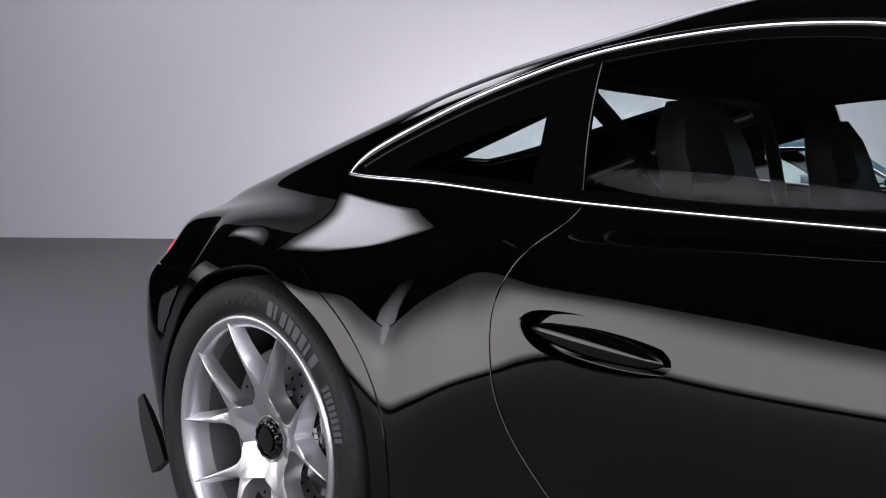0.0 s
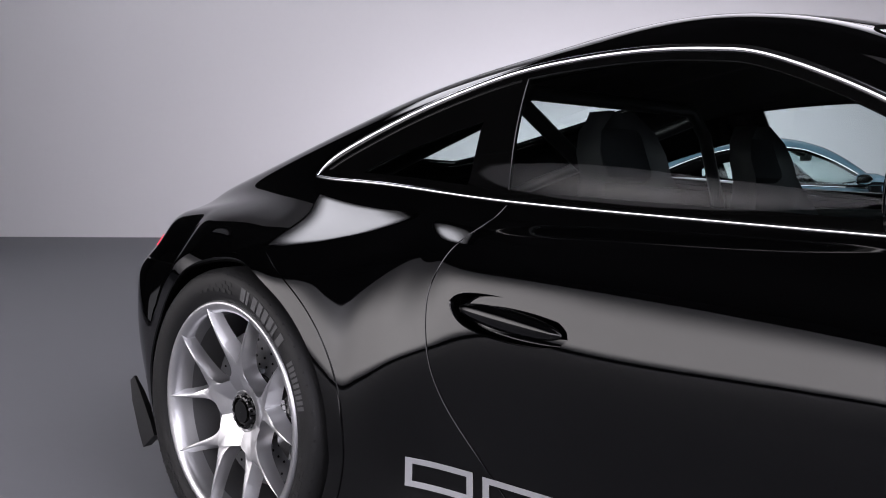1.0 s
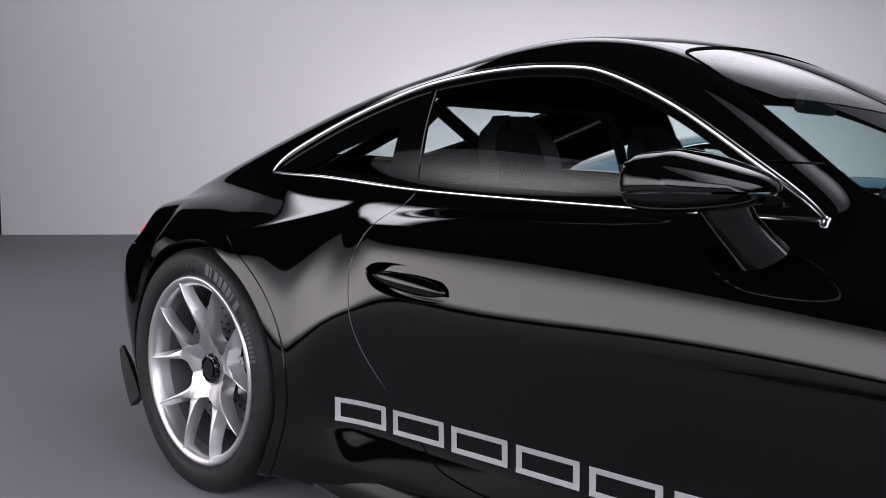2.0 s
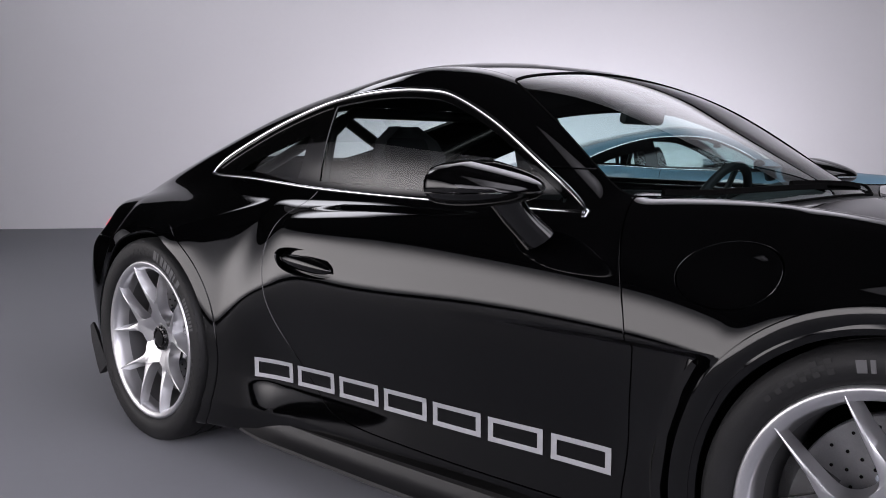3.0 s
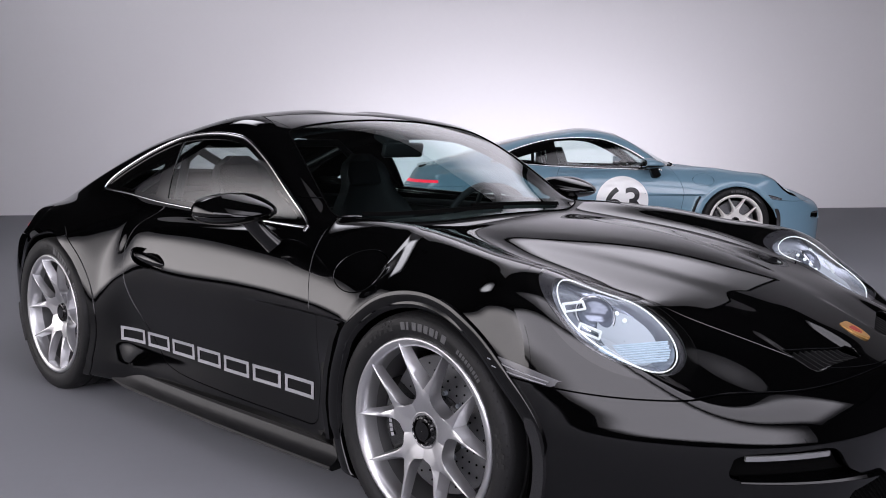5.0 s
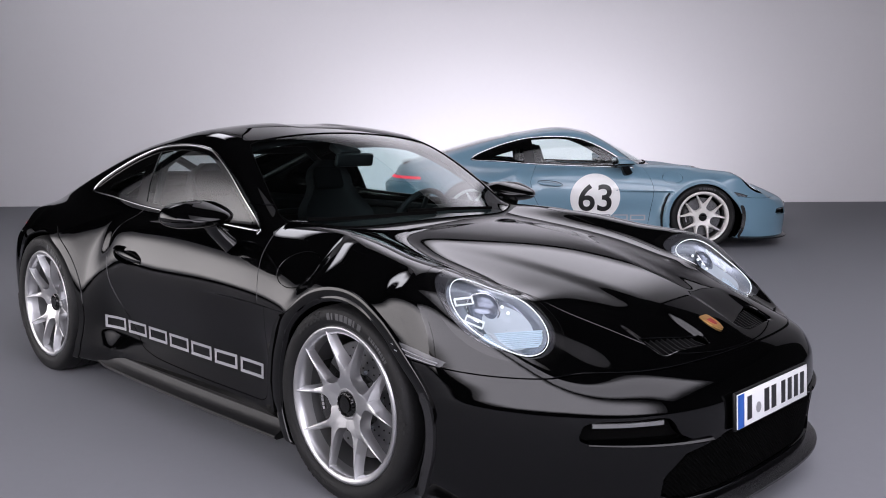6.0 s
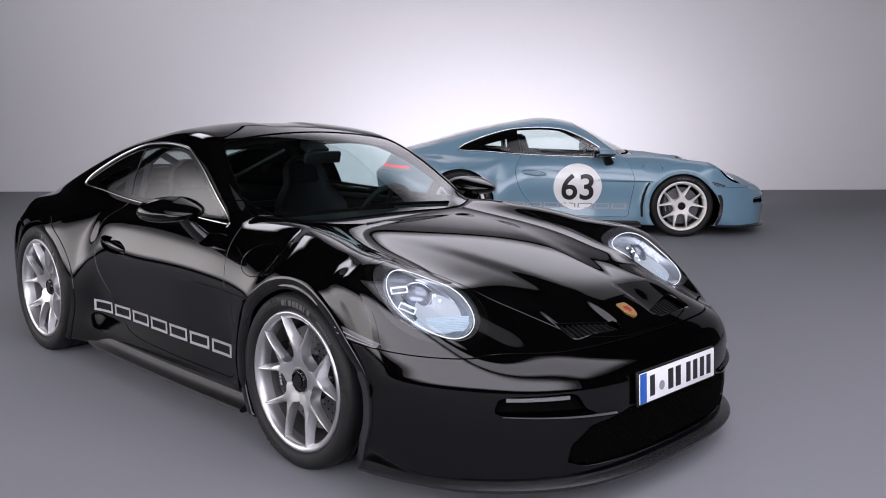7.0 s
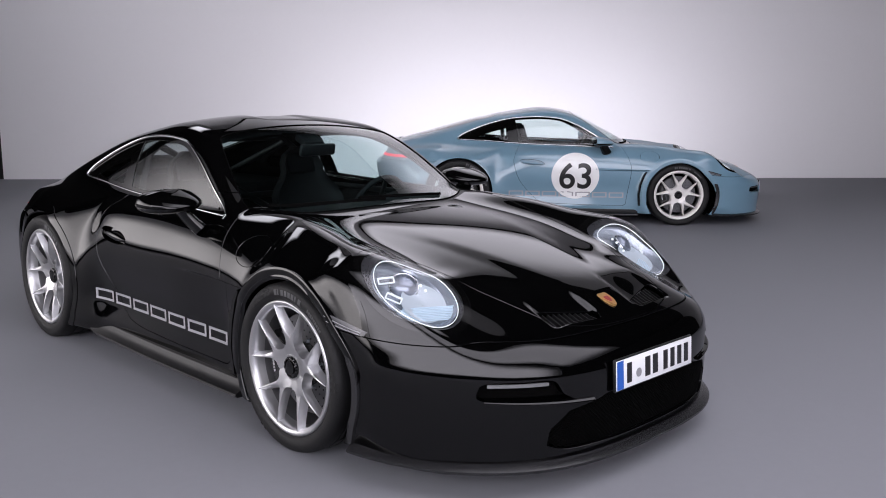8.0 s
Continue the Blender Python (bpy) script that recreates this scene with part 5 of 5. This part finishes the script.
def skirts(parent):
    for s in (-1, 1):
        bm = bmesh.new()
        path = [(x, s * (0.878 + 0.012 * math.sin((x + 2.0) * 2.0)), 0.150 - 0.010 * (x + 2.1)) for x in np.linspace(-2.02, -0.44, 18)]
        sec = [(-0.05, -0.03), (0.035, -0.03), (0.046, -0.022), (0.044, -0.012), (0.018, 0.000), (0.006, 0.018), (-0.004, 0.036), (-0.05, 0.036)]
        sweep(bm, path, [(u * -s, v) for u, v in sec], scales=[0.55, 0.8] + [1.0] * 16)
        part("side_skirt", bm, SATIN_BLACK, parent, "black sill skirt along the door", sharp=35)
        # rim of the front arch on the bumper and behind the wheel
        bm = bmesh.new()
        path = []
        for a in np.linspace(22, -36, 14):
            x, z = (ARCH_F + 0.014) * math.cos(radians(a)), WHEEL_F[1] + (ARCH_F + 0.014) * math.sin(radians(a))
            x = x + float(arch_shift(np.array(x), np.array(z)))
            path.append((x, s * (abs(float(surface(x, z))) - 0.001), z))
        sweep(bm, path, [(-0.020, -0.016), (0.020, -0.016), (0.018, 0.004), (-0.018, 0.008)], up=(0, s, 0), scales=[0.35] + [1.0] * 13)
        part("arch_trim", bm, SATIN_GREY, parent, "satin dark grey arch edge", sharp=35)
        # liners
        for (ax, az), r in ((WHEEL_F, ARCH_F), (WHEEL_R, ARCH_R)):
            bm = bmesh.new()
            rows = []
            for i in range(33):
                a = radians(-40 + 260 * i / 32)
                rows.append([bm.verts.new((ax + (r + d) * math.cos(a), s * y, max(az + (r + d) * math.sin(a), 0.12))) for y, d in ((0.93, 0.014), (0.52, 0.02))])
            for p, q in zip(rows, rows[1:]):
                bm.faces.new((p[0], p[1], q[1], q[0]))
            mid_v = bm.verts.new((ax, s * 0.52, az))
            for p, q in zip(rows, rows[1:]):
                bm.faces.new((p[1], mid_v, q[1]))
            part("wheel_liner", bm, SHELL_BLACK, parent, "matt black wheel housing")
        # fin at the rear corner
        bm = bmesh.new()
        sweep(bm, [(-3.165, s * 0.825, 0.315), (-3.13, s * 0.828, 0.265), (-3.07, s * 0.832, 0.185), (-3.04, s * 0.835, 0.145)], [(-0.03, -0.012), (0.03, -0.012), (0.035, 0.008), (-0.035, 0.008)], up=(0, s, 0), scales=[0.45, 0.9, 1.2, 1.2])
        part("rear_fin", bm, SATIN_BLACK, parent, "black fin at the rear bumper corner")
        # outlet behind the front wheel
        bm = bmesh.new()
        path = [(-0.36, s * 0.935, 0.60), (-0.39, s * 0.93, 0.55), (-0.425, s * 0.925, 0.45), (-0.44, s * 0.925, 0.34), (-0.43, s * 0.92, 0.22)]
        sweep(bm, path, [(-0.014, -0.03), (0.014, -0.03), (0.010, 0.016), (-0.010, 0.016)], up=(0, s, 0), scales=[0.6, 1, 1.1, 1.1, 0.9])
        part("air_outlet", bm, GLOSS_BLACK, parent, "black air outlet blade behind the front wheel", sharp=35)
    # spoiler lip and underbody
    bm = bmesh.new()
    path = [(-3.20 - 0.05 + 0.30 * y * y, y, deck_z(-3.20 + 0.30 * y * y, y) - 0.016) for y in np.linspace(-0.36, 0.36, 19)]
    sweep(bm, path, [(-0.05, -0.012), (0.03, -0.012), (0.034, 0.022), (0.022, 0.026), (-0.05, 0.006)])
    part("spoiler", bm, GLOSS_BLACK, parent, "black lip on the rear lid", sharp=35)
    bm = bmesh.new()
    box(bm, -1.2, 0, 0.135, 4.1, 1.05, 0.03, 0.008)
    part("underbody", bm, SHELL_BLACK, parent)


def wipers(parent):
    for y0, y1 in ((0.42, -0.16), (-0.02, -0.60)):
        bm = bmesh.new()
        path = []
        for t in np.linspace(0, 1, 9):
            y = y0 + (y1 - y0) * t
            x = -0.475 - 0.36 * y * y - 0.025 * t
            path.append((x, y, deck_z(x, y) + 0.006))
        sweep(bm, path, [(-0.007, -0.007), (0.007, -0.007), (0.005, 0.007), (-0.005, 0.007)])
        part("wiper", bm, SHELL_BLACK, parent, "black windscreen wiper", smooth=False)


def crest_badge(parent):
    shape = outline([(0.0, 0.042), (0.026, 0.040), (0.031, 0.020), (0.026, -0.012), (0.0, -0.044), (-0.026, -0.012), (-0.031, 0.020), (-0.026, 0.040)], 4)
    x0 = 0.846
    m = Matrix.Translation((x0, 0, deck_z(x0, 0))) @ pose(0, 0, 0, 0, 23, 0)
    for name, k, h, mat in (("badge", 1.0, 0.004, GOLD), ("badge_field", 0.42, 0.0055, CREST_RED)):
        bm = bmesh.new()
        lo = [bm.verts.new(m @ Vector((-v * k, u * k, -0.004))) for u, v in shape]
        hi = [bm.verts.new(m @ Vector((-v * k, u * k, h))) for u, v in shape]
        bm.faces.new(hi), bm.faces.new(lo[::-1])
        for i in range(len(lo)):
            j = (i + 1) % len(lo)
            bm.faces.new((lo[i], lo[j], hi[j], hi[i]))
        part(name, bm, mat, parent, "plain gold shield badge" if k == 1 else "dark red field on the badge", smooth=False)


def number_plate(parent):
    at = pose(1.071, -0.006, 0.402, 0, -3, 0)
    bm = bmesh.new()
    box(bm, 0, 0, 0, 0.012, 0.532, 0.122, 0.004)
    bmesh.ops.transform(bm, matrix=at, verts=bm.verts)
    plate = part("number_plate", bm, SATIN_BLACK, parent, "number plate with a blue end and dark bars")
    bm = bmesh.new()
    box(bm, 0.0075, 0, 0, 0.004, 0.520, 0.110, 0.0015)
    bmesh.ops.transform(bm, matrix=at, verts=bm.verts)
    part("plate_face", bm, PLATE_WHITE, plate, "white plate face")
    bm = bmesh.new()
    box(bm, 0.0100, -0.238, 0, 0.002, 0.040, 0.106)
    bmesh.ops.transform(bm, matrix=at, verts=bm.verts)
    part("plate_band", bm, PLATE_BLUE, plate, "blue end band", smooth=False)
    for y, w in ((-0.180, 0.030), (-0.058, 0.034), (-0.006, 0.034), (0.066, 0.029), (0.116, 0.029), (0.166, 0.029), (0.216, 0.029)):
        bm = bmesh.new()
        box(bm, 0.0100, y, 0, 0.002, w, 0.075)
        bmesh.ops.transform(bm, matrix=at, verts=bm.verts)
        part("plate_bar", bm, PLATE_INK, plate, "dark bar", smooth=False)
    bm = bmesh.new()
    bmesh.ops.create_cone(bm, cap_ends=True, segments=24, radius1=0.017, radius2=0.017, depth=0.003, matrix=at @ Matrix.Translation((0.010, -0.118, -0.012)) @ pose(0, 0, 0, 0, 90, 0))
    part("plate_seal", bm, LETTER, plate, "round grey seal", smooth=False)


def flank_bars(parent):
    """Seven plain frames in a row along the sill, where the maker's name stands."""
    x, wide = -1.892, (0.165, 0.165, 0.165, 0.165, 0.165, 0.165, 0.165)
    for k, w in enumerate(wide):
        bm = bmesh.new()
        t = (x + 1.892) / 1.295
        decal_frame(bm, x, x + w, 0.314 - 0.018 * t, 0.375 - 0.018 * t, 0.0125)
        part("flank_bar", bm, LETTER, parent, "silver-grey flank decal frame", smooth=False)
        x += w + 0.0233


splitter(car)
skirts(car)
wipers(car)
crest_badge(car)
number_plate(car)
flank_bars(car)


# ---------------------------------------------------------------- cabin
def bucket_seat(y):
    """A high-backed bucket seat, standing on the cabin floor."""
    seat = new("seat")
    seat.parent = car
    seat["label"] = "black high-backed bucket seat with a cloth middle"
    bm = bmesh.new()
    rows = []
    for t in np.linspace(0, 1, 15):
        x, z = -1.50 - 0.26 * t - 0.03 * math.sin(math.pi * t), 0.42 + 0.68 * t
        w = 0.245 if t < 0.55 else 0.245 - 0.105 * np.clip((t - 0.55) / 0.2, 0, 1) ** 1.5 - 0.10 * np.clip((t - 0.86) / 0.14, 0, 1) ** 2
        wing = 0.075 * (1 - 0.45 * t)
        rows.append([bm.verts.new((x + dx * wing / 0.075, y + q * w, z)) for q, dx in ((-1, 0.075), (-0.9, 0.03), (-0.6, 0.0), (0, -0.012), (0.6, 0.0), (0.9, 0.03), (1, 0.075), (0.98, -0.03), (0.6, -0.07), (0, -0.08), (-0.6, -0.07), (-0.98, -0.03))])
    for p, q in zip(rows, rows[1:]):
        for j in range(12):
            bm.faces.new((p[j], p[(j + 1) % 12], q[(j + 1) % 12], q[j]))
    bm.faces.new(rows[0]), bm.faces.new(rows[-1][::-1])
    part("backrest", bm, LEATHER, seat, sharp=70)
    bm = bmesh.new()
    box(bm, -1.735, y, 1.00, 0.05, 0.20, 0.13, 0.02, pose(0, 0, 0, 0, -20, 0))
    part("headrest", bm, CLOTH, seat, "charcoal cloth headrest pad")
    bm = bmesh.new()
    box(bm, -1.28, y, 0.40, 0.50, 0.46, 0.16, 0.05, pose(0, 0, 0, 0, -8, 0))
    part("cushion", bm, LEATHER, seat)
    bm = bmesh.new()
    box(bm, -1.30, y, 0.27, 0.46, 0.36, 0.14, 0.02)
    part("seat_base", bm, SHELL_BLACK, seat)


def cabin():
    bm = bmesh.new()
    rows = []
    for yy in np.linspace(-0.66, 0.66, 25):
        hood_y = math.exp(-((yy - 0.37) / 0.2) ** 2)
        rows.append([bm.verts.new((x, yy, z)) for x, z in ((-0.50 - 0.3 * yy * yy, 0.842), (-0.62 - 0.2 * yy * yy, 0.862 + 0.02 * hood_y), (-0.76, 0.866 + 0.045 * hood_y), (-0.84, 0.845 + 0.04 * hood_y), (-0.855, 0.78), (-0.80, 0.60), (-0.70, 0.50))])
    for p, q in zip(rows, rows[1:]):
        for j in range(6):
            bm.faces.new((p[j], p[j + 1], q[j + 1], q[j]))
    part("dashboard", bm, LEATHER, car, "black leather dashboard", sharp=60)
    # steering wheel
    bm = bmesh.new()
    m = Matrix.Translation((-0.985, 0.37, 0.800)) @ pose(0, 0, 0, 0, -66, 0)
    sweep(bm, [m @ Vector((0.178 * math.cos(a), 0.178 * math.sin(a), 0)) for a in np.linspace(0, 2 * np.pi, 40, endpoint=False)], ring_section(0.0155, 10), closed=True, up=m.to_3x3() @ Vector((0, 0, 1)))
    rim = part("steering_wheel", bm, LEATHER, car, "black leather steering wheel")
    bm = bmesh.new()
    bmesh.ops.create_uvsphere(bm, u_segments=20, v_segments=10, radius=0.062, matrix=m @ Matrix.Diagonal((1, 1, 0.4, 1)))
    for a in (0, 180, 270):
        box(bm, 0, 0, 0, 0.14, 0.03, 0.012, 0.004, m @ pose(0, 0, 0, 0, 0, a) @ Matrix.Translation((0.11, 0, 0)))
    part("steering_hub", bm, SATIN_BLACK, rim)
    bm = bmesh.new()
    sweep(bm, [(-0.70, 0.37, 0.70), (-0.985, 0.37, 0.80)], ring_section(0.035, 12))
    part("steering_column", bm, SATIN_BLACK, rim)
    # floor, tunnel, rear shelf, bulkhead and door linings
    bm = bmesh.new()
    box(bm, -1.35, 0, 0.19, 1.5, 1.60, 0.03)
    box(bm, -1.30, 0, 0.33, 1.3, 0.24, 0.28, 0.03)
    part("cabin_floor", bm, CLOTH, car, "dark carpet and centre tunnel", smooth=False)
    bm = bmesh.new()
    box(bm, -2.52, 0, 0.845, 0.95, 1.10, 0.06, 0.02)
    box(bm, -2.02, 0, 0.52, 0.06, 1.30, 0.62, 0.02, pose(0, 0, 0, 0, -12, 0))
    part("rear_shelf", bm, CLOTH, car, "dark cloth rear shelf and bulkhead")
    for s in (-1, 1):
        bm = bmesh.new()
        box(bm, -1.25, s * 0.735, 0.60, 1.25, 0.05, 0.48, 0.02)
        box(bm, -1.25, s * 0.685, 0.845, 1.15, 0.05, 0.035, 0.014)
        box(bm, -1.35, s * 0.69, 0.62, 0.5, 0.08, 0.07, 0.02)
        part("door_lining", bm, LEATHER, car, "black leather door lining")
    # roll cage behind the seats
    tube = ring_section(0.020, 12)
    bm = bmesh.new()
    sweep(bm, [(-1.93, -0.60, 0.35), (-1.95, -0.575, 0.85), (-1.97, -0.50, 1.08), (-1.97, -0.40, 1.155), (-1.97, 0.40, 1.155), (-1.97, 0.50, 1.08), (-1.95, 0.575, 0.85), (-1.93, 0.60, 0.35)], tube, up=(1, 0, 0))
    cage = part("roll_hoop", bm, SATIN_BLACK, car, "black roll hoop behind the seats")
    for a, b in (((-1.97, -0.44, 1.13), (-1.94, 0.56, 0.55)), ((-1.97, 0.44, 1.13), (-2.75, 0.42, 0.86)), ((-1.97, -0.44, 1.13), (-2.75, -0.42, 0.86)), ((-1.95, -0.57, 0.80), (-1.95, 0.57, 0.80))):
        bm = bmesh.new()
        sweep(bm, [a, b], tube, up=(1, 0, 0.3))
        part("cage_tube", bm, SATIN_BLACK, cage)
    # inside mirror
    bm = bmesh.new()
    box(bm, -1.05, 0, 1.125, 0.03, 0.23, 0.065, 0.014, pose(0, 0, 0, 0, 14, 0))
    box(bm, -1.12, 0, 1.172, 0.10, 0.13, 0.04, 0.012, pose(0, 0, 0, 0, 26, 0))
    part("inside_mirror", bm, SATIN_BLACK, car, "black inside mirror and sensor box")


for yy in (-0.37, 0.37):
    bucket_seat(yy)
cabin()

# ---------------------------------------------------------------- the grey-blue car
BLUE_AT = pose(-3.018, 6.652, 0, 0, 0, 42.26)
blue = copy_thing(car, BLUE_AT)
tagged(blue, "grey-blue sports coupe with a white number roundel and ivory wheels", "car")
SWAP = {BLACK_PAINT: BLUE_PAINT, SILVER: IVORY}
for o in blue.children_recursive:
    if o.type == "MESH" and o.data.materials and o.data.materials[0] in SWAP:
        o.material_slots[0].link = "OBJECT"
        o.material_slots[0].material = SWAP[o.data.materials[0]]


def roundel(parent):
    cx, cz, r = -1.146, 0.545, 0.268
    bm = bmesh.new()
    rows = []
    for q in np.linspace(0, 1, 9):
        A = np.linspace(0, 2 * np.pi, 64, endpoint=False)
        x, z = cx + max(q, 0.004) * r * np.cos(A), cz + max(q, 0.004) * r * 0.965 * np.sin(A)
        y = surface(x, z) - 0.0014
        rows.append([bm.verts.new(p) for p in zip(x, y, z)])
    for p, q in zip(rows, rows[1:]):
        for j in range(64):
            bm.faces.new((p[j], p[(j + 1) % 64], q[(j + 1) % 64], q[j]))
    disc = part("roundel", bm, WHITE_DECAL, parent, "round white number decal")
    text = bpy.data.curves.new("roundel_number", "FONT")
    text.body, text.size, text.align_x, text.align_y, text.offset, text.resolution_u = "63", 0.40, "CENTER", "CENTER", 0.006, 8
    tmp = bpy.data.objects.new("roundel_number", text)
    scene.collection.objects.link(tmp)
    bpy.context.view_layer.update()
    me = bpy.data.meshes.new_from_object(tmp.evaluated_get(bpy.context.evaluated_depsgraph_get()))
    bpy.data.objects.remove(tmp)
    bm = bmesh.new()
    bm.from_mesh(me)
    bmesh.ops.subdivide_edges(bm, edges=[e for e in bm.edges if e.calc_length() > 0.04], cuts=3)
    bmesh.ops.triangulate(bm, faces=bm.faces)
    co = np.array([v.co[:] for v in bm.verts])
    mid_c = (co.max(0) + co.min(0)) / 2
    for v in bm.verts:
        x, z = cx - 0.0 + (v.co.x - mid_c[0]) * 0.98, cz + (v.co.y - mid_c[1])
        v.co = (x, float(surface(x, z)) - 0.0040, z)
    part("roundel_number", bm, BLACK_DECAL, disc, "black number 63", smooth=False)


roundel(blue)
